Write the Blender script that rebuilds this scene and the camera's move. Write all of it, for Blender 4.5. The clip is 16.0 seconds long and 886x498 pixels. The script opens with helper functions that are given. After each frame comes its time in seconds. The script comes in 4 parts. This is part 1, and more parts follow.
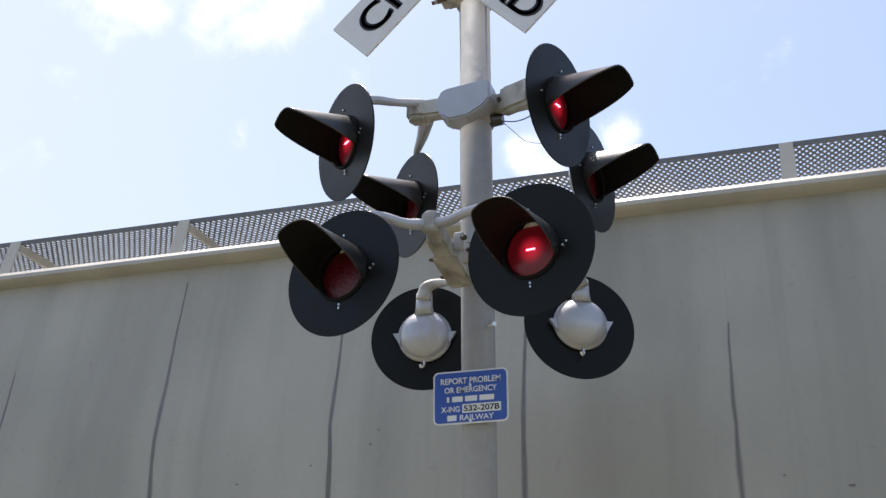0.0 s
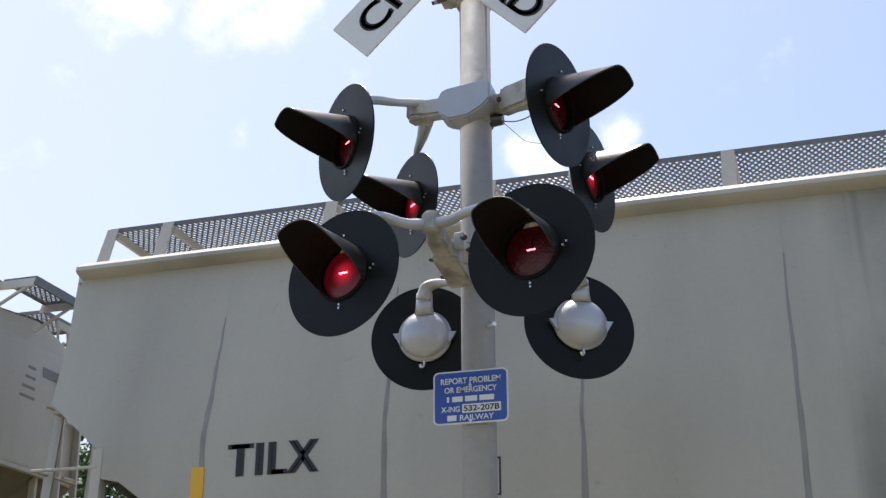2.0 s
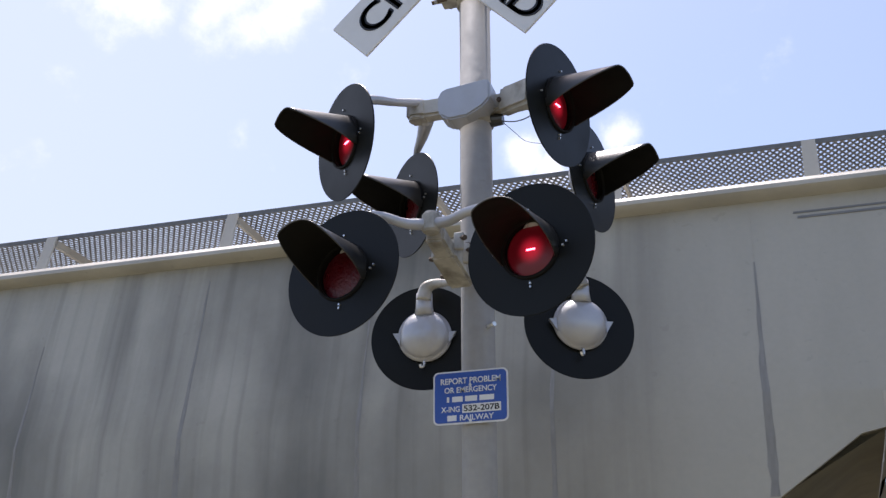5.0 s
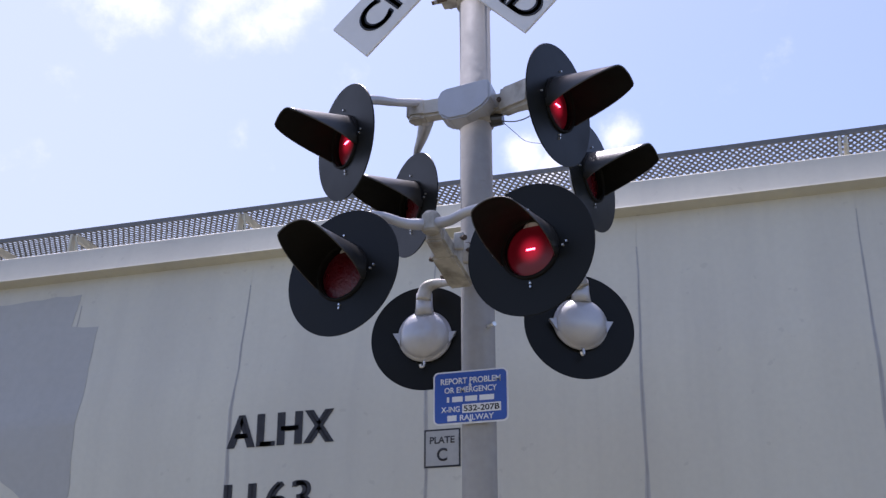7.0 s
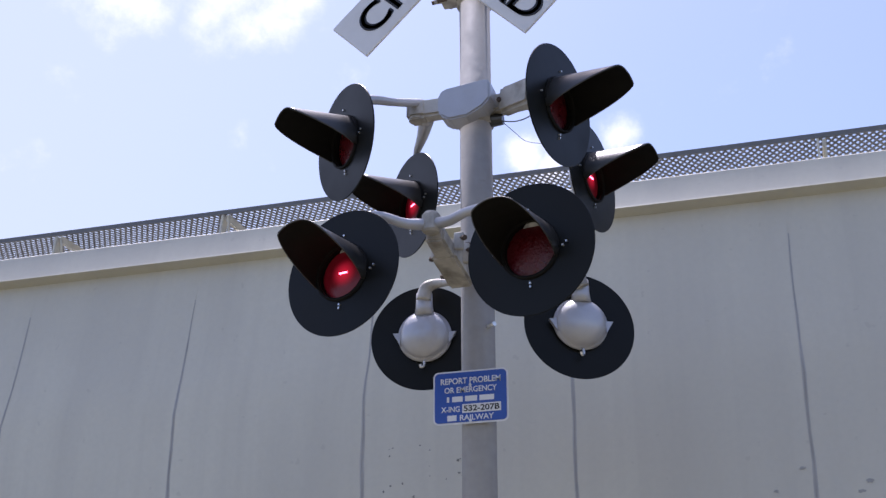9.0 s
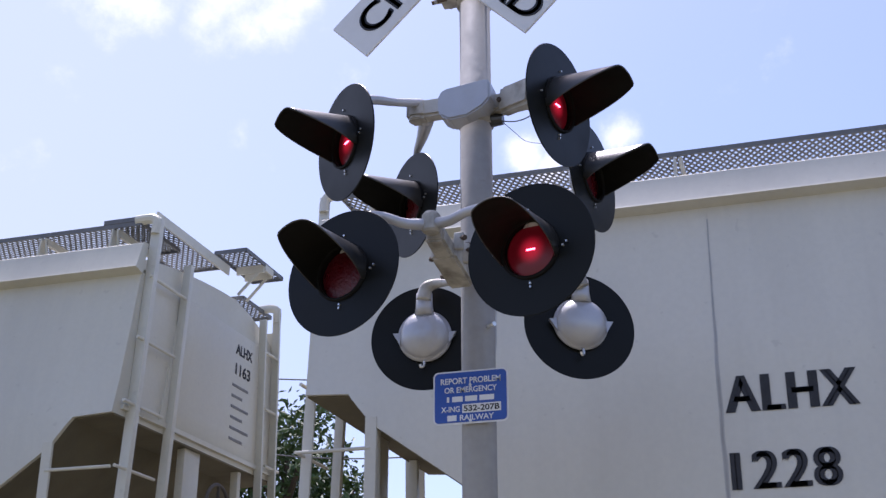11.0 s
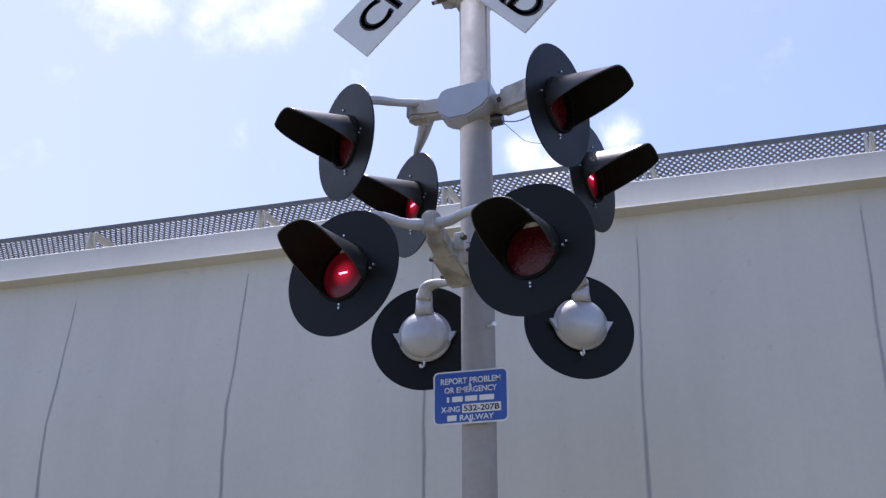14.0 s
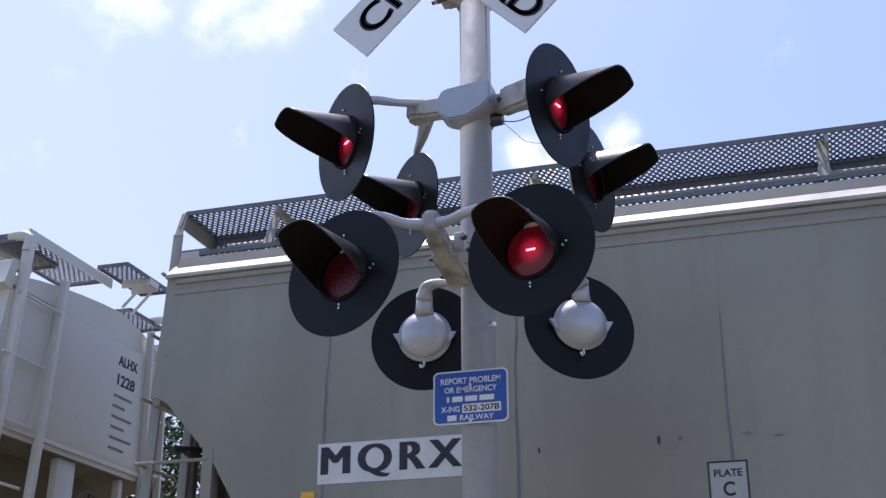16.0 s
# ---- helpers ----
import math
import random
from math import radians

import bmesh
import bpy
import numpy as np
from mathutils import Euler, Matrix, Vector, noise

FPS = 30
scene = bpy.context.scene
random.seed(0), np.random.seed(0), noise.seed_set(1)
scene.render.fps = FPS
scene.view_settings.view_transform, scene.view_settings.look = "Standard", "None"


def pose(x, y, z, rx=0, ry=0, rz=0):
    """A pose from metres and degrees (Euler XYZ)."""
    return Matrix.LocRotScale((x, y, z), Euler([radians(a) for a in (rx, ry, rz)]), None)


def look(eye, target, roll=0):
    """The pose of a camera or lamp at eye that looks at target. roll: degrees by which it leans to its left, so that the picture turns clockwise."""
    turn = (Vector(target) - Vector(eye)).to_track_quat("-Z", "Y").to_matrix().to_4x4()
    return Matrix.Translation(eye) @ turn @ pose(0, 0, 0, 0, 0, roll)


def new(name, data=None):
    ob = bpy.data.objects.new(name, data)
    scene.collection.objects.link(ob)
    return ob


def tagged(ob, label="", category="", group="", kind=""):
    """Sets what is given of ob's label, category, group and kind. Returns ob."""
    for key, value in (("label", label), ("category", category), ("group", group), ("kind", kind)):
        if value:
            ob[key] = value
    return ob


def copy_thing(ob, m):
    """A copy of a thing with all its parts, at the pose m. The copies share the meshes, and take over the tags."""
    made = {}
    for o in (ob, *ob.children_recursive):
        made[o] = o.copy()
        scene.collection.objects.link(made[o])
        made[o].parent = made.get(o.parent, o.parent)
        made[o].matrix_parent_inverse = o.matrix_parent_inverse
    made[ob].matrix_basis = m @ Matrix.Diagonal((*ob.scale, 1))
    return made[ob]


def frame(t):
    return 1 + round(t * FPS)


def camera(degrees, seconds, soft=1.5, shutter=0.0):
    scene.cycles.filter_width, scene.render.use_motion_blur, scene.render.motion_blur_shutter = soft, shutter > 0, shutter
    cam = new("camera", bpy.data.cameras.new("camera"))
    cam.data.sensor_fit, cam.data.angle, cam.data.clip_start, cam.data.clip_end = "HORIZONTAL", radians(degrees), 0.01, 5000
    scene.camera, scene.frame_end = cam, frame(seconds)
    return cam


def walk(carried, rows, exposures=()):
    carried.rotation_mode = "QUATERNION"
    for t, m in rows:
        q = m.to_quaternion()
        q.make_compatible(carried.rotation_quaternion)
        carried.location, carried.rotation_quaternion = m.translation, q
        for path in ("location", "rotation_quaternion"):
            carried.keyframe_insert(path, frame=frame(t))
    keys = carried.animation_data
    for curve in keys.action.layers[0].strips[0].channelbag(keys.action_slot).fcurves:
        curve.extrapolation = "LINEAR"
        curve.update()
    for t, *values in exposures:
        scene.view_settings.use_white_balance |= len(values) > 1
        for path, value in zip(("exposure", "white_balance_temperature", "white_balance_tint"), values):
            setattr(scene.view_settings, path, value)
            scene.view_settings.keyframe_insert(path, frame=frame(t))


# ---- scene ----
# World: x runs along the track, y points from the camera to the train, z up.
EYE = Vector((0.0, 0.0, 1.5))
AIM = Vector((-0.27296, 0.88725, 0.37185))
SPEED = 18.29 / 4.745          # train, metres a second, towards -x
cam = camera(39.44, 16.0, 1.4, 0.04)
walk(cam, [(0, look(EYE, EYE + AIM)), (16, look(EYE, EYE + AIM))], exposures=[(0, 0.81, 6650, 14), (4.2, 0.77, 6650, 15), (6.3, 0.68, 6050, 26), (12, 0.68, 5950, 26), (16, 0.68, 5800, 23)])

# ---- light ----
SUN_EL, SUN_AZ = 68.0, 322.0   # azimuth counted from +y towards +x
world = bpy.data.worlds.new("sky")
scene.world = world
world.use_nodes = True


def world_sky():
    nt = world.node_tree
    nt.nodes.clear()
    out = nt.nodes.new("ShaderNodeOutputWorld")
    bg = nt.nodes.new("ShaderNodeBackground")
    sky = nt.nodes.new("ShaderNodeTexSky")
    sky.sky_type = "NISHITA"
    sky.sun_disc = False
    sky.sun_elevation, sky.sun_rotation = radians(SUN_EL), radians(SUN_AZ)
    sky.air_density, sky.dust_density, sky.ozone_density = 1.0, 1.6, 1.2
    bg.inputs["Strength"].default_value = 0.12
    co = nt.nodes.new("ShaderNodeTexCoord")
    nz = nt.nodes.new("ShaderNodeTexNoise")
    nz.inputs["Scale"].default_value = 9.0
    nz.inputs["Detail"].default_value = 9.0
    nz.inputs["Roughness"].default_value = 0.62
    nt.links.new(co.outputs["Generated"], nz.inputs["Vector"])
    total = None
    # cumulus clouds: direction, radius, weight
    for d, r, w in CLOUDS:
        dist = nt.nodes.new("ShaderNodeVectorMath")
        dist.operation = "DISTANCE"
        dist.inputs[1].default_value = d
        nt.links.new(co.outputs["Generated"], dist.inputs[0])
        ramp = nt.nodes.new("ShaderNodeMapRange")
        ramp.inputs["From Min"].default_value, ramp.inputs["From Max"].default_value = r, 0.0
        ramp.inputs["To Min"].default_value, ramp.inputs["To Max"].default_value = 0.0, w
        nt.links.new(dist.outputs["Value"], ramp.inputs["Value"])
        if total is None:
            total = ramp.outputs["Result"]
        else:
            mx = nt.nodes.new("ShaderNodeMath")
            mx.operation = "MAXIMUM"
            nt.links.new(total, mx.inputs[0])
            nt.links.new(ramp.outputs["Result"], mx.inputs[1])
            total = mx.outputs[0]
    add = nt.nodes.new("ShaderNodeMath")
    add.operation = "ADD"
    nt.links.new(total, add.inputs[0])
    nt.links.new(nz.outputs["Fac"], add.inputs[1])
    mask = nt.nodes.new("ShaderNodeMapRange")
    mask.interpolation_type = "SMOOTHSTEP"
    mask.inputs["From Min"].default_value, mask.inputs["From Max"].default_value = 0.60, 1.0
    nt.links.new(add.outputs[0], mask.inputs["Value"])
    mix = nt.nodes.new("ShaderNodeMix")
    mix.data_type = "RGBA"
    nt.links.new(mask.outputs["Result"], mix.inputs[0])
    veil = nt.nodes.new("ShaderNodeMix")
    veil.data_type = "RGBA"
    # haze thickens towards the left
    left = nt.nodes.new("ShaderNodeVectorMath")
    left.operation = "DISTANCE"
    left.inputs[1].default_value = (-0.80, 0.50, 0.33)
    nt.links.new(co.outputs["Generated"], left.inputs[0])
    thick = nt.nodes.new("ShaderNodeMapRange")
    thick.interpolation_type = "SMOOTHSTEP"
    thick.inputs["From Min"].default_value, thick.inputs["From Max"].default_value = 0.85, 0.25
    thick.inputs["To Min"].default_value, thick.inputs["To Max"].default_value = 0.10, 0.90
    nt.links.new(left.outputs["Value"], thick.inputs["Value"])
    nt.links.new(thick.outputs["Result"], veil.inputs[0])
    veil.inputs[7].default_value = (3.80, 4.42, 5.35, 1)
    nt.links.new(sky.outputs["Color"], veil.inputs[6])
    nt.links.new(veil.outputs[2], mix.inputs[6])
    mix.inputs[7].default_value = (8.0, 8.0, 8.2, 1)
    nt.links.new(mix.outputs[2], bg.inputs["Color"])
    nt.links.new(bg.outputs["Background"], out.inputs["Surface"])


CLOUDS = [((-0.463, 0.712, 0.528), 0.06, 0.36),
          ((-0.429, 0.736, 0.523), 0.04, 0.27),
          ((-0.392, 0.753, 0.529), 0.045, 0.14),
          ((-0.357, 0.759, 0.544), 0.05, 0.27),
          ((-0.405, 0.727, 0.554), 0.07, 0.22),
          ((-0.202, 0.875, 0.440), 0.032, 0.4),
          ((-0.181, 0.885, 0.429), 0.03, 0.36),
          ((-0.123, 0.885, 0.449), 0.028, 0.32),
          ((-0.110, 0.920, 0.376), 0.075, 0.42),
          ((-0.133, 0.933, 0.334), 0.07, 0.38)]
world_sky()
sun = new("sun", bpy.data.lights.new("sun", "SUN"))
sun.data.energy, sun.data.angle, sun.data.color = 3.6, radians(0.55), (1.0, 0.96, 0.9)
sa, se = radians(SUN_AZ), radians(SUN_EL)
SUN_DIR = Vector((math.sin(sa) * math.cos(se), math.cos(sa) * math.cos(se), math.sin(se)))
sun.matrix_world = look(SUN_DIR * 60, (0, 0, 0))


# ---- materials ----
def material(name, colour, rough=0.5, metal=0.0, grain=0.0, scale=20.0, bump=0.0, bump_scale=60.0, stain=None, stain_amount=0.0,
             stain_scale=(1.5, 1.5, 1.5), spots=0.0, vary=0.0, shine=0.5, start=None, plumes=None):
    """Principled material with fine grain, large stains (second colour) and relief, in object space."""
    m = bpy.data.materials.new(name)
    m.use_nodes = True
    nt = m.node_tree
    b = nt.nodes["Principled BSDF"]
    b.inputs["Roughness"].default_value, b.inputs["Metallic"].default_value = rough, metal
    b.inputs["Specular IOR Level"].default_value = shine
    co = nt.nodes.new("ShaderNodeTexCoord")
    info0 = nt.nodes.new("ShaderNodeObjectInfo")
    shift = nt.nodes.new("ShaderNodeVectorMath")
    shift.operation = "MULTIPLY_ADD"
    shift.inputs[1].default_value = (37.0, 11.0, 23.0)
    if start is None:
        nt.links.new(info0.outputs["Random"], shift.inputs[0])
    else:
        shift.inputs[0].default_value = (start, start, start)
    nt.links.new(co.outputs["Object"], shift.inputs[2])
    spot = shift.outputs["Vector"]
    base = nt.nodes.new("ShaderNodeRGB")
    base.outputs[0].default_value = (*colour, 1)
    col = base.outputs[0]

    def noise_fac(sc, detail, lo, hi, vec=None):
        n = nt.nodes.new("ShaderNodeTexNoise")
        n.inputs["Scale"].default_value, n.inputs["Detail"].default_value = sc, detail
        nt.links.new(vec or spot, n.inputs["Vector"])
        r = nt.nodes.new("ShaderNodeMapRange")
        r.inputs["From Min"].default_value, r.inputs["From Max"].default_value = lo, hi
        r.clamp = True
        nt.links.new(n.outputs["Fac"], r.inputs["Value"])
        return r.outputs["Result"]

    def blend(fac, a, bcol, amount):
        k = nt.nodes.new("ShaderNodeMath")
        k.operation = "MULTIPLY"
        nt.links.new(fac, k.inputs[0])
        k.inputs[1].default_value = amount
        mx = nt.nodes.new("ShaderNodeMix")
        mx.data_type = "RGBA"
        nt.links.new(k.outputs[0], mx.inputs[0])
        nt.links.new(a, mx.inputs[6])
        mx.inputs[7].default_value = (*bcol, 1)
        return mx.outputs[2]

    if grain:
        dark = tuple(c * 0.55 for c in colour)
        col = blend(noise_fac(scale, 6, 0.35, 0.75), col, dark, grain)
    if stain:
        mp = nt.nodes.new("ShaderNodeMapping")
        mp.inputs["Scale"].default_value = stain_scale
        nt.links.new(spot, mp.inputs["Vector"])
        col = blend(noise_fac(1.0, 7, 0.44, 0.78, mp.outputs["Vector"]), col, stain, stain_amount)
    if plumes:
        # soot that runs down in broad plumes and fine streaks, along one stretch of the car
        x0, x1, dark, amount = plumes
        sep = nt.nodes.new("ShaderNodeSeparateXYZ")
        nt.links.new(co.outputs["Object"], sep.inputs[0])
        fade = None
        for edge, far in ((x0, x0 + 0.15), (x1, x1 - 1.5)):
            r = nt.nodes.new("ShaderNodeMapRange")
            r.interpolation_type = "SMOOTHSTEP"
            lo, hi = (edge, far) if edge < far else (far, edge)
            r.inputs["From Min"].default_value, r.inputs["From Max"].default_value = lo, hi
            r.inputs["To Min"].default_value, r.inputs["To Max"].default_value = (0, 1) if edge < far else (1, 0)
            nt.links.new(sep.outputs[0], r.inputs["Value"])
            if fade:
                k = nt.nodes.new("ShaderNodeMath")
                k.operation = "MULTIPLY"
                nt.links.new(fade, k.inputs[0])
                nt.links.new(r.outputs["Result"], k.inputs[1])
                fade = k.outputs[0]
            else:
                fade = r.outputs["Result"]
        for scale_x, scale_z, lo, hi, part_of in ((0.75, 0.55, 0.40, 0.68, 1.0), (3.2, 0.30, 0.46, 0.72, 0.75), (11.0, 0.25, 0.52, 0.75, 0.5)):
            mp = nt.nodes.new("ShaderNodeMapping")
            mp.inputs["Scale"].default_value = (scale_x, 1.0, scale_z)
            nt.links.new(spot, mp.inputs["Vector"])
            k = nt.nodes.new("ShaderNodeMath")
            k.operation = "MULTIPLY"
            nt.links.new(noise_fac(1.0, 5, lo, hi, mp.outputs["Vector"]), k.inputs[0])
            nt.links.new(fade, k.inputs[1])
            k.use_clamp = True
            col = blend(k.outputs[0], col, dark, amount * part_of)
    if spots:
        col = blend(noise_fac(14.0, 2, 0.70, 0.74), col, (0.09, 0.07, 0.06), spots)
    if vary:
        info = nt.nodes.new("ShaderNodeObjectInfo")
        hsv = nt.nodes.new("ShaderNodeHueSaturation")
        r = nt.nodes.new("ShaderNodeMapRange")
        r.inputs["To Min"].default_value, r.inputs["To Max"].default_value = 1 - vary, 1 + vary
        nt.links.new(info.outputs["Random"], r.inputs["Value"])
        nt.links.new(r.outputs["Result"], hsv.inputs["Value"])
        nt.links.new(col, hsv.inputs["Color"])
        col = hsv.outputs["Color"]
    nt.links.new(col, b.inputs["Base Color"])
    rr = nt.nodes.new("ShaderNodeMapRange")
    rr.inputs["To Min"].default_value, rr.inputs["To Max"].default_value = max(rough - 0.08, 0.02), min(rough + 0.1, 1)
    nt.links.new(noise_fac(scale * 0.4, 4, 0.3, 0.7), rr.inputs["Value"])
    nt.links.new(rr.outputs["Result"], b.inputs["Roughness"])
    if bump:
        n = nt.nodes.new("ShaderNodeTexNoise")
        n.inputs["Scale"].default_value, n.inputs["Detail"].default_value = bump_scale, 5
        nt.links.new(spot, n.inputs["Vector"])
        bp = nt.nodes.new("ShaderNodeBump")
        bp.inputs["Strength"].default_value, bp.inputs["Distance"].default_value = bump, 0.01
        nt.links.new(n.outputs["Fac"], bp.inputs["Height"])
        nt.links.new(bp.outputs["Normal"], b.inputs["Normal"])
    return m


def glow(name, colour, strength):
    m = bpy.data.materials.new(name)
    m.use_nodes = True
    b = m.node_tree.nodes["Principled BSDF"]
    b.inputs["Base Color"].default_value = (*colour, 1)
    b.inputs["Emission Color"].default_value = (*colour, 1)
    b.inputs["Emission Strength"].default_value = strength
    return m


def paint(name, colour, soot, amount, wide, start, plumes=None):
    """Weathered rail car paint that runs on from sheet to sheet: fine grain, tall run-down streaks and soft soot clouds."""
    return material(name, colour, 0.42, 0.0, 0.10, 30.0, 0.05, 3.0, soot, amount, (wide, 1.0, 0.22), 0.10, start=start, plumes=plumes)


M_GREY = paint("weathered_grey_paint", (0.51, 0.475, 0.40), (0.17, 0.165, 0.15), 0.55, 1.6, 0.11)
M_OLD = paint("aged_grey_paint", (0.455, 0.427, 0.358), (0.15, 0.143, 0.115), 0.50, 1.3, 0.27, (-9.0, 9.0, (0.24, 0.225, 0.18), 0.40))
# slope undersides: brown dust, with their shade mixed into the dark colour
M_DUST_SHADE = material("dusty_slope_paint", (0.155, 0.135, 0.086), 0.85, 0, 0.3, 5, 0.2, 12, (0.07, 0.06, 0.042), 0.7, (0.5, 2.2, 0.9))
M_SOOT = paint("sooty_grey_paint", (0.455, 0.427, 0.355), (0.16, 0.15, 0.12), 0.35, 1.3, 0.43, (-3.75, 7.5, (0.085, 0.079, 0.061), 0.72))
M_WHITE = paint("chalky_white_paint", (0.64, 0.615, 0.505), (0.42, 0.40, 0.35), 0.30, 1.8, 0.61, (-9.0, 9.0, (0.42, 0.40, 0.345), 0.26))
M_CHALK = paint("clean_white_paint", (0.65, 0.625, 0.54), (0.44, 0.42, 0.37), 0.28, 1.8, 0.17, (-9.0, 9.0, (0.44, 0.42, 0.365), 0.22))
M_DARK = paint("flat_grey_paint", (0.325, 0.307, 0.240), (0.125, 0.115, 0.09), 0.45, 1.0, 0.83, (-9.0, 9.0, (0.18, 0.17, 0.13), 0.42))
M_PATCH = material("repaint_grey", (0.42, 0.415, 0.385), 0.5, 0, 0.15, 20, 0.03, 6)
M_PATCH_DARK = material("dark_repaint_grey", (0.34, 0.332, 0.305), 0.5, 0, 0.15, 20, 0.03, 6)
M_GRATE = material("galvanised_grating", (0.17, 0.175, 0.18), 0.6, 0.2, 0.3, 30)
M_STEEL = material("grimy_steel", (0.10, 0.09, 0.08), 0.7, 0.3, 0.3, 12, 0.2, 30)
M_SEAM = material("seam_grime", (0.20, 0.195, 0.185), 0.8, 0, 0.5, 9)
M_SEAM_MID = material("soft_seam_grime", (0.31, 0.30, 0.28), 0.8, 0, 0.5, 9)
M_SEAM_PALE = material("pale_seam_grime", (0.46, 0.455, 0.445), 0.8, 0, 0.4, 9)
M_SEAM_WARM = material("chalky_seam_grime", (0.39, 0.385, 0.365), 0.8, 0, 0.5, 9)
M_INK = material("black_stencil_paint", (0.025, 0.025, 0.03), 0.6, 0, 0.2, 60)
M_FAINT = material("faded_stencil_paint", (0.22, 0.22, 0.22), 0.7, 0, 0.3, 60)
M_REDINK = material("faded_red_stencil", (0.45, 0.22, 0.20), 0.7, 0, 0.3, 60)
M_LABEL = material("white_decal", (0.72, 0.72, 0.70), 0.5, 0, 0.15, 25, 0, 60, (0.4, 0.38, 0.33), 0.3, (6, 6, 6))
M_FIELD = material("weathered_mark_field", (0.42, 0.42, 0.40), 0.6, 0, 0.25, 25)
M_AMBER = material("amber_reflector", (0.80, 0.42, 0.02), 0.35, 0, 0.1, 50)
M_POLE = material("aluminium_paint", (0.37, 0.362, 0.35), 0.72, 0.0, 0.25, 24, 0.15, 40, (0.25, 0.23, 0.20), 0.5, (9, 9, 1.2), 0.2)
M_SILVER = material("silver_enamel", (0.50, 0.50, 0.52), 0.36, 0.35, 0.12, 30, 0.06, 50, (0.36, 0.33, 0.28), 0.3, (7, 7, 4))
M_CAST = material("dirty_cast_aluminium", (0.55, 0.52, 0.46), 0.5, 0.2, 0.25, 30, 0.2, 60, (0.10, 0.08, 0.055), 0.9, (12, 12, 9))
M_BLACK = material("faded_black_enamel", (0.022, 0.021, 0.019), 0.36, 0, 0.25, 14, 0.05, 20, shine=0.9)
M_PLATE = material("dull_black_backplate", (0.0080, 0.0082, 0.0068), 0.38, 0, 0.3, 7, 0.03, 20, shine=0.20)
M_INNER = material("matt_black_lining", (0.007, 0.0065, 0.006), 0.75, shine=0.2)
M_LENS = material("red_glass_lens", (0.10, 0.006, 0.011), 0.30, 0, 0.3, 60, 0.4, 90)
M_BULB = glow("lit_red_lamp", (1.0, 0.06, 0.10), 12.0)


def lit_glass(name, colour, strength, reach):
    """Red glass lit from behind: brightest in its middle, dying away towards the rim."""
    m = glow(name, colour, strength)
    nt = m.node_tree
    b = nt.nodes["Principled BSDF"]
    b.inputs["Base Color"].default_value = (0.085, 0.005, 0.009, 1)
    b.inputs["Roughness"].default_value = 0.35
    co = nt.nodes.new("ShaderNodeTexCoord")
    far = nt.nodes.new("ShaderNodeVectorMath")
    far.operation = "LENGTH"
    nt.links.new(co.outputs["Object"], far.inputs[0])
    ramp = nt.nodes.new("ShaderNodeMapRange")
    ramp.interpolation_type = "SMOOTHERSTEP"
    ramp.inputs["From Min"].default_value, ramp.inputs["From Max"].default_value = reach, 0.0
    ramp.inputs["To Min"].default_value, ramp.inputs["To Max"].default_value = 0.02, strength
    nt.links.new(far.outputs["Value"], ramp.inputs["Value"])
    nt.links.new(ramp.outputs["Result"], b.inputs["Emission Strength"])
    return m


M_LIT = lit_glass("lit_red_glass", (1.0, 0.025, 0.06), 0.26, 0.070)
M_BOLT = material("bright_bolt", (0.75, 0.75, 0.74), 0.3, 0.8)
M_RUST = material("rusty_bolt", (0.10, 0.07, 0.05), 0.8, 0.2)
M_SIGNWHITE = material("white_sign_sheeting", (0.78, 0.78, 0.78), 0.45, 0, 0.08, 25, 0, 60, (0.55, 0.53, 0.50), 0.3, (5, 5, 5))
M_SIGNBLUE = material("blue_sign_sheeting", (0.035, 0.10, 0.42), 0.4, 0, 0.15, 30)
M_WOOD = material("weathered_pole_wood", (0.27, 0.255, 0.235), 0.85, 0, 0.4, 14, 0.3, 30, (0.15, 0.14, 0.12), 0.5, (14, 14, 0.6))
M_WIRE = material("dark_cable", (0.09, 0.09, 0.095), 0.6)
M_BARK = material("bark", (0.10, 0.075, 0.055), 0.9, 0, 0.4, 8, 0.5, 12)
M_LEAF = material("broad_leaves", (0.055, 0.10, 0.025), 0.55, 0, 0.5, 3.0, 0, 60, (0.10, 0.15, 0.035), 0.6, (0.9, 0.9, 0.9))
M_GRASS = material("dry_grass_ground", (0.15, 0.14, 0.08), 0.95, 0, 0.5, 3.0, 0.5, 20, (0.22, 0.19, 0.13), 0.7, (0.3, 0.3, 0.3))
M_BALLAST = material("crushed_stone", (0.20, 0.18, 0.15), 0.95, 0, 0.6, 18.0, 0.8, 25, (0.20, 0.18, 0.15), 0.5, (0.8, 0.8, 0.8))
M_TIE = material("creosoted_wood", (0.07, 0.055, 0.045), 0.9, 0, 0.4, 9)
M_RAIL = material("worn_rail_steel", (0.20, 0.14, 0.10), 0.6, 0.5, 0.3, 12)
M_CONC = material("concrete", (0.42, 0.41, 0.38), 0.9, 0, 0.3, 8, 0.2, 20)


# ---- mesh helpers ----
def part(name, bm, mat, parent=None, label="", smooth=False):
    me = bpy.data.meshes.new(name)
    bmesh.ops.recalc_face_normals(bm, faces=bm.faces[:])
    bm.to_mesh(me)
    bm.free()
    me.materials.append(mat)
    if smooth:
        for p in me.polygons:
            p.use_smooth = True
    ob = new(name, me)
    if parent:
        ob.parent = parent
    if label:
        tagged(ob, label)
    return ob


def share(ob, m, parent):
    """Another object on the same mesh."""
    o = new(ob.name.split(".")[0], ob.data)
    o.parent = parent
    o.matrix_basis = m
    return o


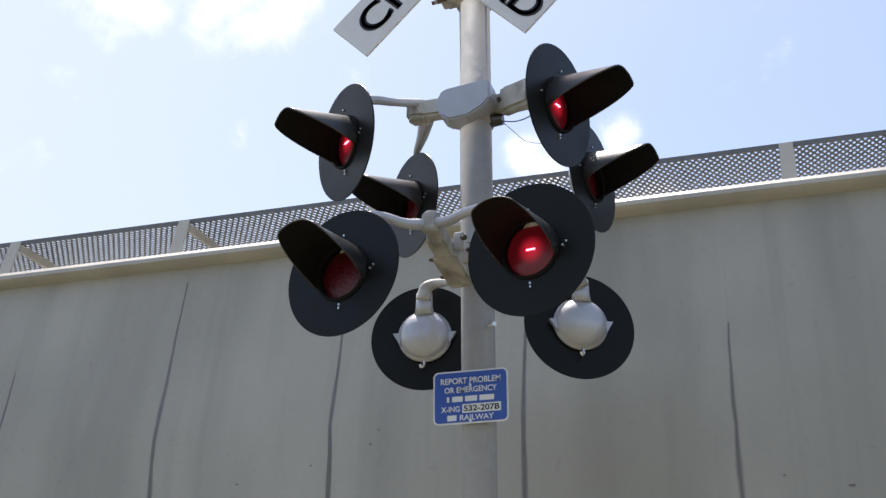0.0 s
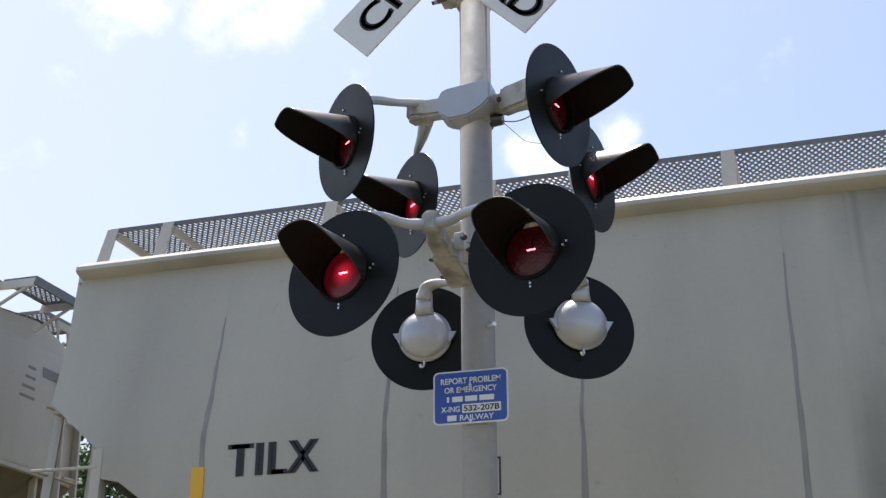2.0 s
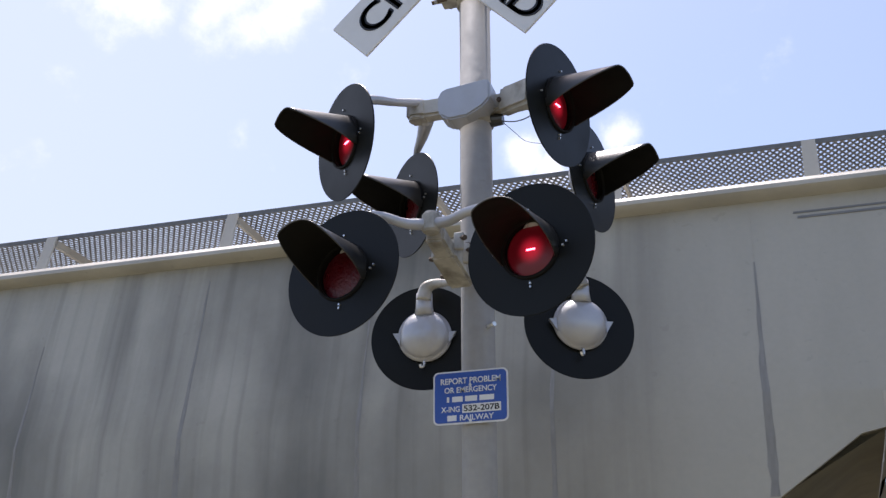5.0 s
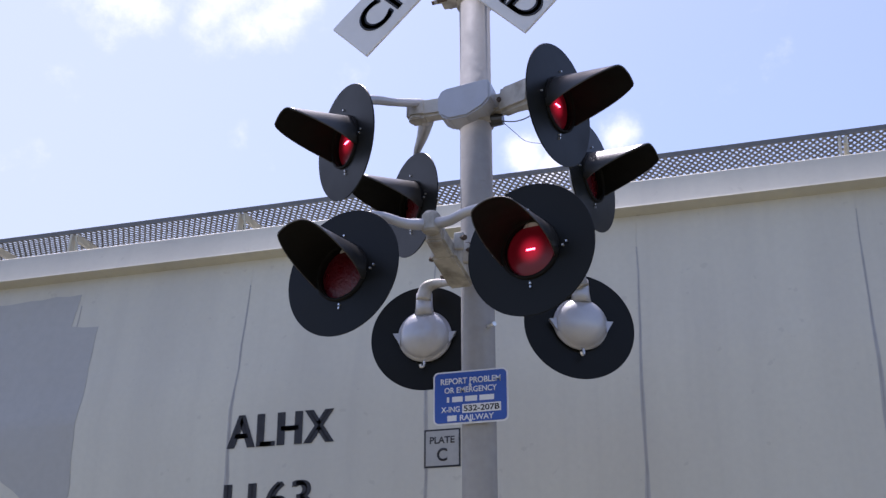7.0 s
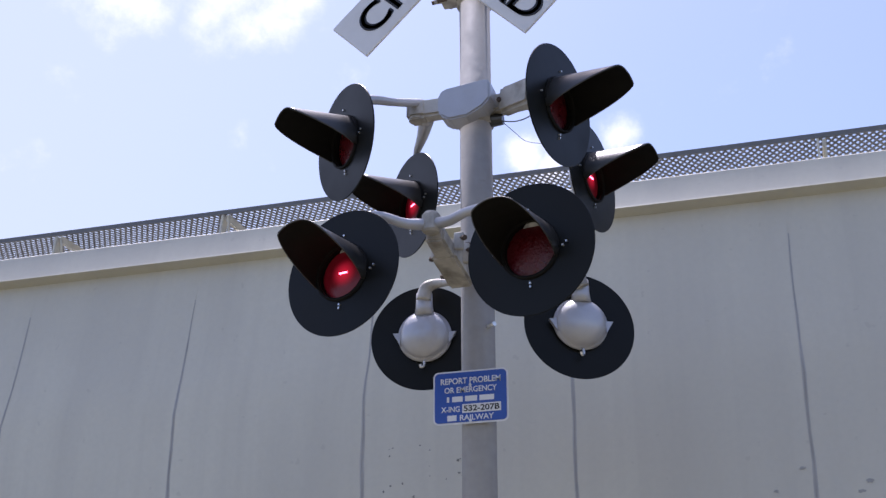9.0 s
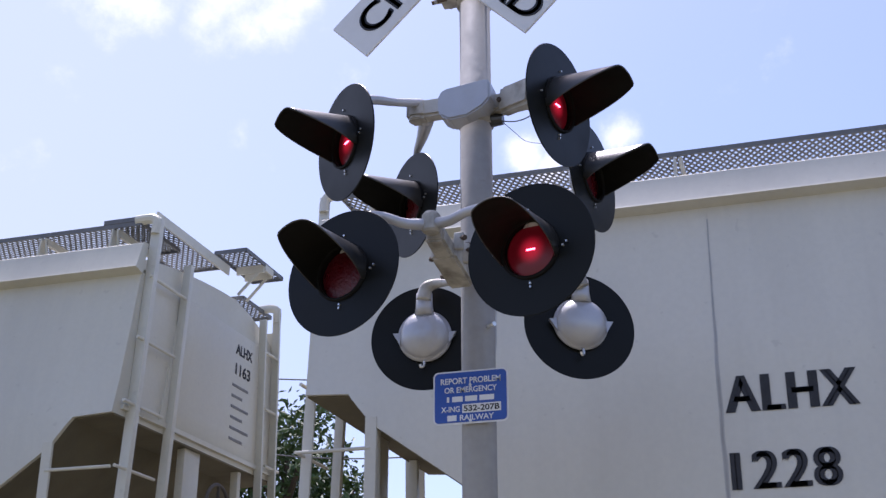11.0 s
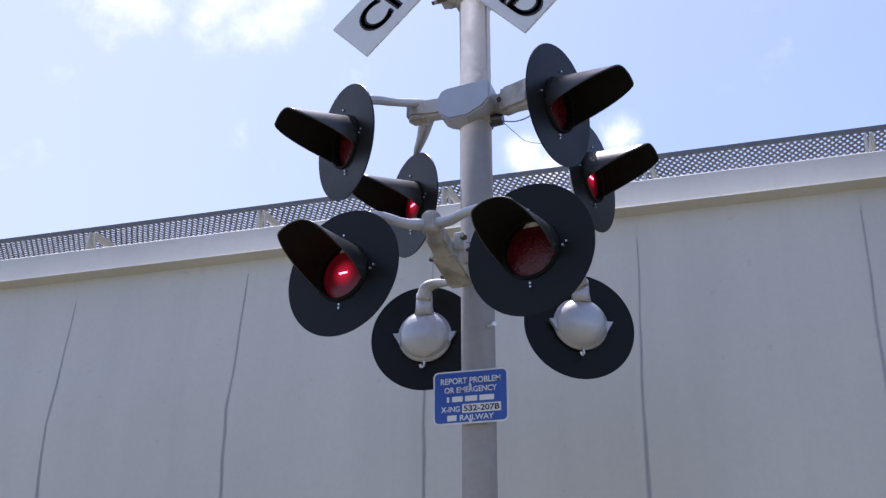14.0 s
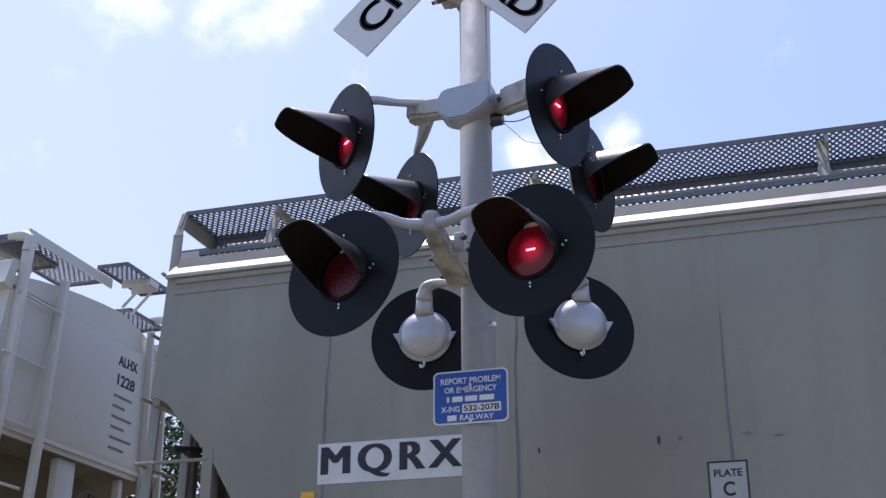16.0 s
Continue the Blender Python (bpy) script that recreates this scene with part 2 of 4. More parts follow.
def box(bm, x0, x1, y0, y1, z0, z1, bev=0.0):
    vs = [bm.verts.new((x, y, z)) for x in (x0, x1) for y in (y0, y1) for z in (z0, z1)]
    fs = [bm.faces.new([vs[i] for i in q]) for q in ((0, 1, 3, 2), (4, 6, 7, 5), (0, 4, 5, 1), (2, 3, 7, 6), (0, 2, 6, 4), (1, 5, 7, 3))]
    if bev:
        es = list({e for f in fs for e in f.edges})
        bmesh.ops.bevel(bm, geom=es, offset=bev, segments=2, affect="EDGES", profile=0.5)
    return bm


def beam(bm, a, b, w, h=None, up=(0, 0, 1)):
    """A square bar from a to b."""
    h = h or w
    a, b = Vector(a), Vector(b)
    d = (b - a).normalized()
    up = Vector(up)
    if abs(d.dot(up)) > 0.98:
        up = Vector((0, 1, 0))
    s = d.cross(up).normalized()
    u = s.cross(d)
    ring = lambda p: [bm.verts.new(p + s * i * w / 2 + u * j * h / 2) for i, j in ((-1, -1), (1, -1), (1, 1), (-1, 1))]
    p, q = ring(a), ring(b)
    for i in range(4):
        bm.faces.new((p[i], p[(i + 1) % 4], q[(i + 1) % 4], q[i]))
    bm.faces.new(p)
    bm.faces.new(q)
    return bm


def tube(bm, pts, radii, seg=12):
    """A round tube through points with a radius at each."""
    pts = [Vector(p) for p in pts]
    if not hasattr(radii, "__len__"):
        radii = [radii] * len(pts)
    rings = []
    side = None
    for i, p in enumerate(pts):
        d = (pts[min(i + 1, len(pts) - 1)] - pts[max(i - 1, 0)]).normalized()
        if side is None:
            side = d.cross(Vector((0, 0, 1)) if abs(d.z) < 0.9 else Vector((1, 0, 0))).normalized()
        side = (side - d * side.dot(d)).normalized()
        o = d.cross(side)
        rings.append([bm.verts.new(p + (side * math.cos(a) + o * math.sin(a)) * radii[i]) for a in (2 * math.pi * k / seg for k in range(seg))])
    for r, s in zip(rings, rings[1:]):
        for k in range(seg):
            bm.faces.new((r[k], r[(k + 1) % seg], s[(k + 1) % seg], s[k]))
    bm.faces.new(rings[0])
    bm.faces.new(rings[-1])
    return bm


def bend(pts, n=6):
    """A smooth line through points (Catmull-Rom)."""
    pts = [Vector(p) for p in pts]
    q = [pts[0] * 2 - pts[1]] + pts + [pts[-1] * 2 - pts[-2]]
    out = []
    for i in range(1, len(q) - 2):
        a, b, c, d = q[i - 1:i + 3]
        for k in range(n):
            t = k / n
            out.append(0.5 * (2 * b + (c - a) * t + (2 * a - 5 * b + 4 * c - d) * t * t + (3 * b - a - 3 * c + d) * t ** 3))
    return out + [pts[-1]]


def lathe(bm, prof, seg=40, axis="x"):
    """Turns a profile of (along, radius) about the x axis."""
    rings = []
    for a, r in prof:
        if r < 1e-6:
            rings.append([bm.verts.new((a, 0, 0))])
        else:
            rings.append([bm.verts.new((a, r * math.cos(2 * math.pi * k / seg), r * math.sin(2 * math.pi * k / seg))) for k in range(seg)])
    for r, s in zip(rings, rings[1:]):
        for k in range(seg):
            l = (k + 1) % seg
            if len(r) == 1 and len(s) == 1:
                continue
            if len(r) == 1:
                bm.faces.new((r[0], s[l], s[k]))
            elif len(s) == 1:
                bm.faces.new((r[k], r[l], s[0]))
            else:
                bm.faces.new((r[k], r[l], s[l], s[k]))
    return bm


def prism(bm, poly, y0, y1):
    """Extrudes a polygon of (x, z) along y."""
    a = [bm.verts.new((x, y0, z)) for x, z in poly]
    b = [bm.verts.new((x, y1, z)) for x, z in poly]
    n = len(poly)
    for i in range(n):
        bm.faces.new((a[i], a[(i + 1) % n], b[(i + 1) % n], b[i]))
    bm.faces.new(a)
    bm.faces.new(b)
    return bm


def letters(name, text, x0, x1, z0, z1, mat, parent, depth=0.003, weight=0.02, label="", bold=0.0, spacing=1.0):
    """Lettering as a mesh, facing -y, that fills the rectangle x0..x1, z0..z1 in its own plane y = 0."""
    cu = bpy.data.curves.new(name, "FONT")
    cu.body, cu.size, cu.offset, cu.space_character = text, 1.0, weight, spacing
    tmp = bpy.data.objects.new(name, cu)
    scene.collection.objects.link(tmp)
    bpy.context.view_layer.update()
    me = bpy.data.meshes.new_from_object(tmp.evaluated_get(bpy.context.evaluated_depsgraph_get()))
    bpy.data.objects.remove(tmp)
    bpy.data.curves.remove(cu)
    co = np.empty(len(me.vertices) * 3)
    me.vertices.foreach_get("co", co)
    co = co.reshape(-1, 3)
    lo, hi = co.min(0), co.max(0)
    u = (co[:, 0] - lo[0]) / (hi[0] - lo[0])
    v = (co[:, 1] - lo[1]) / (hi[1] - lo[1])
    out = np.stack([x0 + u * (x1 - x0), np.zeros(len(u)), z0 + v * (z1 - z0)], 1)
    me.vertices.foreach_set("co", out.ravel())
    bm = bmesh.new()
    for k in ((-1, 0, 1) if bold else (0,)):
        n = len(bm.verts)
        bm.from_mesh(me)
        bm.verts.ensure_lookup_table()
        bmesh.ops.translate(bm, verts=bm.verts[n:], vec=(k * bold, -abs(k) * 0.0002, 0))
    g = bmesh.ops.extrude_face_region(bm, geom=bm.faces[:])
    bmesh.ops.translate(bm, verts=[e for e in g["geom"] if isinstance(e, bmesh.types.BMVert)], vec=(0, -depth, 0))
    bpy.data.meshes.remove(me)
    return part(name, bm, mat, parent, label)


def spell(ob, name="letter"):
    """Takes lettering apart into one object for each character."""
    bm = bmesh.new()
    bm.from_mesh(ob.data)
    todo, runs = set(bm.verts), []
    while todo:
        seed = todo.pop()
        island, edge = [seed], [seed]
        while edge:
            for e in edge.pop().link_edges:
                for v in e.verts:
                    if v in todo:
                        todo.remove(v)
                        island.append(v)
                        edge.append(v)
        xs = [v.co.x for v in island]
        runs.append([min(xs), max(xs), island])
    runs.sort(key=lambda r: r[0])
    groups = []
    for lo, hi, island in runs:
        if groups and lo < groups[-1][1] - 1e-4:
            groups[-1][1] = max(groups[-1][1], hi)
            groups[-1][2].extend(island)
        else:
            groups.append([lo, hi, list(island)])
    for _, _, vs in groups:
        at = {v: i for i, v in enumerate(vs)}
        me = bpy.data.meshes.new(name)
        me.from_pydata([v.co[:] for v in vs], [], [[at[v] for v in f.verts] for f in bm.faces if f.verts[0] in at])
        me.materials.append(ob.data.materials[0])
        o = new(name, me)
        o.parent = ob.parent
        o.matrix_basis = ob.matrix_basis.copy()
    bm.free()
    bpy.data.objects.remove(ob)


def bars(name, rows, mat, parent, y=0.0, depth=0.003):
    """Plain bars (x0, x1, z0, z1) for writing that cannot be read."""
    for x0, x1, z0, z1 in rows:
        part(name, box(bmesh.new(), x0, x1, y - depth, y, z0, z1), mat, parent)


# ---- ground and track ----
TRACK_Y = 8.08


def ground():
    bm = bmesh.new()
    bmesh.ops.create_grid(bm, x_segments=40, y_segments=40, size=1500)
    part("ground", bm, M_GRASS)
    tagged(bpy.data.objects["ground"], "dry patchy grass and dirt beside the railway", "ground", kind="structure")
    bm = bmesh.new()
    poly = [(-3.0, 0.004), (-1.9, 0.30), (1.9, 0.30), (3.0, 0.004)]
    a = [bm.verts.new((-140, TRACK_Y + y, z)) for y, z in poly]
    b = [bm.verts.new((140, TRACK_Y + y, z)) for y, z in poly]
    for i in range(4):
        bm.faces.new((a[i], a[(i + 1) % 4], b[(i + 1) % 4], b[i]))
    bm.faces.new(a), bm.faces.new(b)
    bed = tagged(part("trackbed", bm, M_BALLAST), "grey crushed stone bed under the track", "track bed", kind="structure")
    bm = bmesh.new()
    for i in range(-150, 151):
        box(bm, i * 0.6 - 0.11, i * 0.6 + 0.11, TRACK_Y - 1.3, TRACK_Y + 1.3, 0.28, 0.335)
    tagged(part("ties", bm, M_TIE), "dark creosoted wooden ties in the stone bed", "railway ties", kind="stuff")
    for s in (-1, 1):
        bm = bmesh.new()
        y = TRACK_Y + s * 0.755
        box(bm, -140, 140, y - 0.035, y + 0.035, 0.46, 0.50)
        box(bm, -140, 140, y - 0.01, y + 0.01, 0.35, 0.46)
        box(bm, -140, 140, y - 0.07, y + 0.07, 0.335, 0.352)
        tagged(part("rail", bm, M_RAIL), "worn steel rail spiked to wooden ties", "rail", "track rails", "structure")


ground()


# ---- crossing mast ----
MX, MY = -1.297, 4.712


def crossing_mast():
    t = tagged(new("crossing_mast"), "silver-painted steel signal mast with cast light brackets", "signal mast")
    t.location = (MX, MY, 0)
    bm = tube(bmesh.new(), [(0, 0, 0.3), (0, 0, 5.45)], 0.0705, 36)
    part("pole", bm, M_POLE, t, smooth=True)
    bm = bmesh.new()
    box(bm, -0.2, 0.2, -0.2, 0.2, 0.0, 0.06, 0.01)
    tube(bm, [(0, 0, 0.06), (0, 0, 0.26), (0, 0, 0.34)], [0.15, 0.12, 0.09], 20)
    part("base", bm, M_CAST, t)
    # clamp below the crossbuck
    bm = bmesh.new()
    tube(bm, [(0, 0, 4.665), (0, 0, 4.72)], 0.084, 28)
    box(bm, -0.145, -0.07, -0.075, 0.0, 4.672, 4.712, 0.004)
    tube(bm, [(-0.12, -0.11, 4.70), (-0.12, 0.03, 4.70)], 0.010, 8)
    tube(bm, [(-0.145, -0.06, 4.68), (-0.175, -0.06, 4.68)], 0.009, 8)
    part("clamp", bm, M_CAST, t, "rust-stained cast clamp", True)
    # junction box in front, chamfered
    bm = bmesh.new()
    poly = [(-0.136, 4.09), (-0.130, 4.150), (-0.105, 4.172), (0.085, 4.193), (0.104, 4.182), (0.104, 4.100), (0.07, 4.062), (0.00, 4.024), (-0.085, 4.018), (-0.126, 4.045)]
    prism(bm, poly, -0.145, -0.03)
    bmesh.ops.bevel(bm, geom=bm.edges[:], offset=0.008, segments=2, affect="EDGES")
    part("junction_box", bm, M_SILVER, t, "white-grey cast junction box")
    bm = bmesh.new()
    tube(bm, [(0, 0, 4.04), (0, 0, 4.17)], 0.080, 28)
    part("collar", bm, M_CAST, t, smooth=True)
    bm = bmesh.new()
    tube(bm, [(0.06, 0.0, 4.06), (0.125, 0.0, 4.06)], [0.032, 0.026], 14)
    part("conduit_plug", bm, M_BLACK, t)
    bm = tube(bmesh.new(), bend([(0.12, 0.0, 4.050), (0.20, -0.07, 4.002), (0.28, -0.162, 3.967), (0.40, -0.29, 3.95)]), 0.0028, 6)
    part("cable", bm, M_WIRE, t)
    bm = tube(bmesh.new(), bend([(0.13, -0.01, 4.035), (0.19, -0.06, 3.955), (0.25, -0.112, 3.879), (0.33, -0.14, 3.84)]), 0.0013, 6)
    part("cable", bm, M_WIRE, t)
    for x, y, z, r in ((-0.15, -0.08, 4.700, 0.012), (-0.165, -0.06, 4.680, 0.010), (-0.13, -0.09, 4.665, 0.011), (0.085, -0.06, 4.690, 0.009)):
        bm = tube(bmesh.new(), [(x - 0.022, y, z), (x + 0.022, y, z + 0.006)], r, 6)
        part("bolt", bm, M_RUST, t, "rusty bolt head")
    # bracket and hub of each pair, then the arm to each light
    for k, (hx, hy, hz) in HUBS.items():
        hub = Vector((hx, hy, hz))
        along = Vector((hx, hy, 0)).normalized()
        root = Vector((0, 0, hz)) + along * 0.06
        bm = bmesh.new()
        beam(bm, root, hub + along * 0.02, 0.075 if k != "F" else 0.06, 0.085 if k != "F" else 0.06)
        bmesh.ops.bevel(bm, geom=bm.edges[:], offset=0.012, segments=2, affect="EDGES")
        tube(bm, [hub + Vector((0, 0, -0.045)), hub + Vector((0, 0, 0.045))], [0.042, 0.038], 16)
        if k == "F":
            bm.free()
            bm = bmesh.new()
            tube(bm, [hub + Vector((0, 0, z)) for z in (-0.044, -0.036, 0.026, 0.040)], [0.030, 0.037, 0.037, 0.026], 20)
            # cast arm that drops back to the mast, with an open clamp on its side
            beam(bm, hub + Vector((0.004, 0.03, -0.035)), (-0.045, -0.27, 3.318), 0.075, 0.070)
            beam(bm, (-0.047, -0.34, 3.336), (-0.035, -0.10, 3.286), 0.105, 0.088)
            bmesh.ops.bevel(bm, geom=[e for e in bm.edges if e.calc_length() > 0.06], offset=0.010, segments=2, affect="EDGES")
            box(bm, -0.005, 0.035, -0.34, -0.315, 3.325, 3.40, 0.006)
            box(bm, -0.005, 0.035, -0.255, -0.23, 3.300, 3.385, 0.006)
        if k == "R":
            n = len(bm.edges)
            beam(bm, (0.135, -0.03, 4.125), (0.30, -0.15, 4.095), 0.07, 0.125)
            bm.edges.ensure_lookup_table()
            bmesh.ops.bevel(bm, geom=bm.edges[n:], offset=0.016, segments=2, affect="EDGES")
        if k == "L":
            n = len(bm.edges)
            box(bm, -0.315, -0.215, -0.05, 0.05, 4.105, 4.198)
            bm.edges.ensure_lookup_table()
            bmesh.ops.bevel(bm, geom=bm.edges[n:], offset=0.018, segments=2, affect="EDGES")
        part("bracket", bm, M_CAST, t, "grimy cast aluminium bracket")
        for q in (0.16, 0.36):
            c = root.lerp(hub, q)
            s = along.cross(Vector((0, 0, 1)))
            for e in (-1, 1):
                bm = tube(bmesh.new(), [c + s * e * 0.035, c + s * e * 0.052], 0.012, 6)
                part("bolt", bm, M_RUST, t, "rusty bolt head")
    for x, y, z in ((0.008, -0.31, 3.345), (0.008, -0.20, 3.322), (-0.10, -0.30, 3.31), (-0.095, -0.16, 3.285), (0.034, -0.327, 3.375), (0.034, -0.242, 3.355)):
        bm = tube(bmesh.new(), [(x - 0.012, y, z), (x + 0.012, y - 0.02, z - 0.006)], 0.011, 6)
        part("bolt", bm, M_RUST, t, "rusty bolt head")
    bm = tube(bmesh.new(), [(-0.02, -0.105, 3.355), (0.075, -0.135, 3.36)], 0.007, 8)
    part("stud", bm, M_BOLT, t)
    for n, (c, yaw, tilt, k) in HEADS.items():
        nv = Vector((math.cos(radians(yaw)), math.sin(radians(yaw)), 0))
        neck = Vector(c) - Vector((MX, MY, 0)) - nv * 0.058 + Vector((0, 0, 0.19))
        hub = Vector(HUBS[k])
        down = neck + Vector((0, 0, -0.03))
        path, radii = {
            "TL": ([(-0.25, -0.02, 4.188), (-0.325, -0.16, 4.132), (-0.405, -0.30, 4.082), down], [0.020, 0.018, 0.022, 0.036]),
            "L2": ([(-0.235, 0.02, 4.135), (-0.31, 0.19, 4.138), (-0.40, 0.37, 4.140), (-0.40, 0.41, 4.11), down], [0.038, 0.027, 0.015, 0.020, 0.034]),
            "FL": ([hub + Vector((-0.02, 0, -0.008)), (-0.137, -0.556, 3.366), (-0.225, -0.610, 3.388), (-0.29, -0.615, 3.372), down], [0.024, 0.021, 0.018, 0.026, 0.034]),
            "FR": ([hub + Vector((0.02, 0, -0.008)), (0.04, -0.535, 3.366), (0.143, -0.582, 3.376), (0.36, -0.595, 3.385), down], [0.024, 0.021, 0.018, 0.026, 0.034]),
            "BL": ([(-0.10, -0.08, 3.315), (-0.155, 0.088, 3.375), (-0.20, 0.26, 3.42), (-0.30, 0.388, 3.470), (-0.355, 0.396, 3.455), down], [0.012, 0.012, 0.013, 0.022, 0.030, 0.036]),
        }.get(n, ([hub, hub.lerp(neck, 0.45), neck + Vector((0, 0, 0.03)) + (hub - neck).normalized() * 0.045, down], [0.026, 0.023, 0.030, 0.037]))
        line = bend(path, 5)
        bm = tube(bmesh.new(), line, [float(np.interp(q, np.linspace(0, len(line) - 1, len(radii)), radii)) for q in range(len(line))], 14)
        part("arm", bm, M_CAST if k == "B" else M_SILVER, t, "pale painted tubular arm", True)
    bm = tube(bmesh.new(), [(0.055, -0.045, 3.09), (0.09, -0.075, 3.09)], 0.010, 8)
    part("stud", bm, M_BOLT, t)
    return t


# lights: centre of the backing disc, facing (degrees), tilt, pair
HEADS = {
    "TL": ((-1.779, 4.376, 3.873), 228.6, -3.4, "L"),
    "L2": ((-1.720, 5.089, 3.876), 226.5, -1.1, "L"),
    "TR": ((-0.846, 4.332, 3.88), -17.9, -3.3, "R"),
    "R2": ((-0.845, 5.047, 3.88), -13.3, -0.2, "R"),
    "FL": ((-1.634, 4.030, 3.141), -104.6, 3.8, "F"),
    "FR": ((-0.917, 4.050, 3.159), -102.2, -0.0, "F"),
    "BL": ((-1.673, 5.165, 3.235), 99.3, -3.4, "B"),
    "BR": ((-0.960, 5.190, 3.231), 117.0, -5.8, "B"),
}
# where the arms of a pair meet, from the mast's foot
HUBS = {"L": (-0.27, 0.00, 4.155), "R": (0.27, -0.05, 4.12), "F": (-0.05, -0.49, 3.388), "B": (-0.05, 0.14, 3.425)}
crossing_mast()


def signal_head():
    """A flashing light that faces +x: disc, hood, red reflector, lamp and silver housing."""
    t = tagged(new("signal_light"), "black round crossing light with hood and red lens", "signal light", "flashing lights on the mast")
    bm = lathe(bmesh.new(), [(0.003, 0.105), (0.003, 0.2525), (0.0, 0.254), (-0.003, 0.2525), (-0.003, 0.105), (0.003, 0.105)], 72)
    part("backplate", bm, M_PLATE, t, "dull black round backing disc")
    # hood: long at the top, its sides cut back obliquely to the disc
    seg, steps, wide = 44, 12, 114.0

    def reach(a):
        q = min(max((abs(math.degrees(a)) - 44) / 72, 0), 1)
        return 0.012 + 0.276 * (1 - 0.6 * q - 0.4 * q * q * (3 - 2 * q))

    bm = bmesh.new()
    skins = []
    for dr in (0.0, -0.004):
        cols = []
        for i in range(seg + 1):
            a = radians(-wide + 2 * wide * i / seg)
            cols.append([bm.verts.new((x, (0.116 + 0.03 * x + dr) * math.sin(a), (0.116 + 0.03 * x + dr) * math.cos(a) - 0.004 - x * 0.10))
                         for x in (0.004 + reach(a) * j / steps for j in range(steps + 1))])
        skins.append(cols)
    outer, inner = skins
    for cols in skins:
        for c, d in zip(cols, cols[1:]):
            for j in range(steps):
                bm.faces.new((c[j], c[j + 1], d[j + 1], d[j]))
    for i in range(seg):
        for j in (0, steps):
            bm.faces.new((outer[i][j], outer[i + 1][j], inner[i + 1][j], inner[i][j]))
    for i in (0, seg):
        for j in range(steps):
            bm.faces.new((outer[i][j], outer[i][j + 1], inner[i][j + 1], inner[i][j]))
    part("hood", bm, M_BLACK, t, "long black cutaway hood", True)
    bm = bmesh.new()
    cols = []
    for i in range(seg + 1):
        a = radians(-wide + 1 + 2 * (wide - 1) * i / seg)
        cols.append([bm.verts.new((x, (0.1115 + 0.03 * x) * math.sin(a), (0.1115 + 0.03 * x) * math.cos(a) - 0.004 - x * 0.10))
                     for x in (0.005 + (reach(a) - 0.004) * j / steps for j in range(steps + 1))])
    for c, d in zip(cols, cols[1:]):
        for j in range(steps):
            bm.faces.new((c[j], c[j + 1], d[j + 1], d[j]))
    part("hood_lining", bm, M_INNER, t, "matt black inside of the hood", True)
    bm = lathe(bmesh.new(), [(0.002, 0.117), (0.012, 0.117), (0.013, 0.106), (-0.030, 0.104), (-0.030, 0.112), (0.002, 0.112), (0.002, 0.117)], 48)
    part("lens_ring", bm, M_INNER, t, smooth=True)
    # convex red lens; a lit lamp shows through its face, a dark one sits inside
    prof = [(-0.022 + 0.014 * (1 - (r / 0.105) ** 2), r) for r in (0.105, 0.099, 0.09, 0.08, 0.07, 0.06, 0.048, 0.036, 0.024, 0.012, 0.0)]
    bm = lathe(bmesh.new(), prof, 48)
    part("lens", bm, M_LENS, t, "deep red ribbed lens", True)
    prof = [(-0.018 + 0.014 * (1 - (r / 0.105) ** 2), r) for r in (0.098, 0.09, 0.08, 0.07, 0.06, 0.048, 0.036, 0.024, 0.012, 0.0)]
    lamp = part("lamp", lathe(bmesh.new(), prof, 48), M_LIT, t, "red glass glowing from the lamp behind", True)
    bm = bmesh.new()
    box(bm, -0.006, 0.0, -0.017, 0.017, -0.0028, 0.0028, 0.001)
    part("filament", bm, M_BULB, lamp, "bright red glowing streak")
    # housing behind
    bm = lathe(bmesh.new(), [(-0.009, 0.118), (-0.013, 0.124), (-0.024, 0.124), (-0.027, 0.116), (-0.044, 0.112), (-0.066, 0.098), (-0.084, 0.074), (-0.095, 0.044), (-0.100, 0.02), (-0.101, 0.0)], 40)
    h = part("housing", bm, M_SILVER, t, "silver-painted domed back housing", True)
    bm = bmesh.new()
    tube(bm, [(-0.048, 0, 0.09), (-0.052, 0, 0.13), (-0.058, 0, 0.195)], [0.046, 0.040, 0.037], 16)
    part("neck", bm, M_SILVER, h, smooth=True)
    for s in (-1, 1):
        bm = bmesh.new()
        vs = [(-0.02, s * 0.114, 0.012), (-0.02, s * 0.146, 0.012), (-0.02, s * 0.112, -0.045)]
        a = [bm.verts.new(v) for v in vs]
        b = [bm.verts.new((v[0] - 0.018, v[1], v[2])) for v in vs]
        for i in range(3):
            bm.faces.new((a[i], a[(i + 1) % 3], b[(i + 1) % 3], b[i]))
        bm.faces.new(a), bm.faces.new(b)
        part("hinge_ear", bm, M_SILVER, h)
    bm = bmesh.new()
    tube(bm, bend([(-0.03, 0, -0.125), (-0.035, 0, -0.148), (-0.045, 0.012, -0.158), (-0.05, 0.016, -0.146)], 4), 0.006, 8)
    part("latch", bm, M_BOLT, h)
    for a, r in ((90, 0.150), (0, 0.146), (-5, 0.132), (-90, 0.133), (-90, 0.147), (180, 0.146)):
        bm = bmesh.new()
        y, z = r * math.cos(radians(a)), r * math.sin(radians(a))
        tube(bm, [(0.003, y, z), (0.010, y, z)], 0.0042, 8)
        part("bolt", bm, M_BOLT, t)
    return t


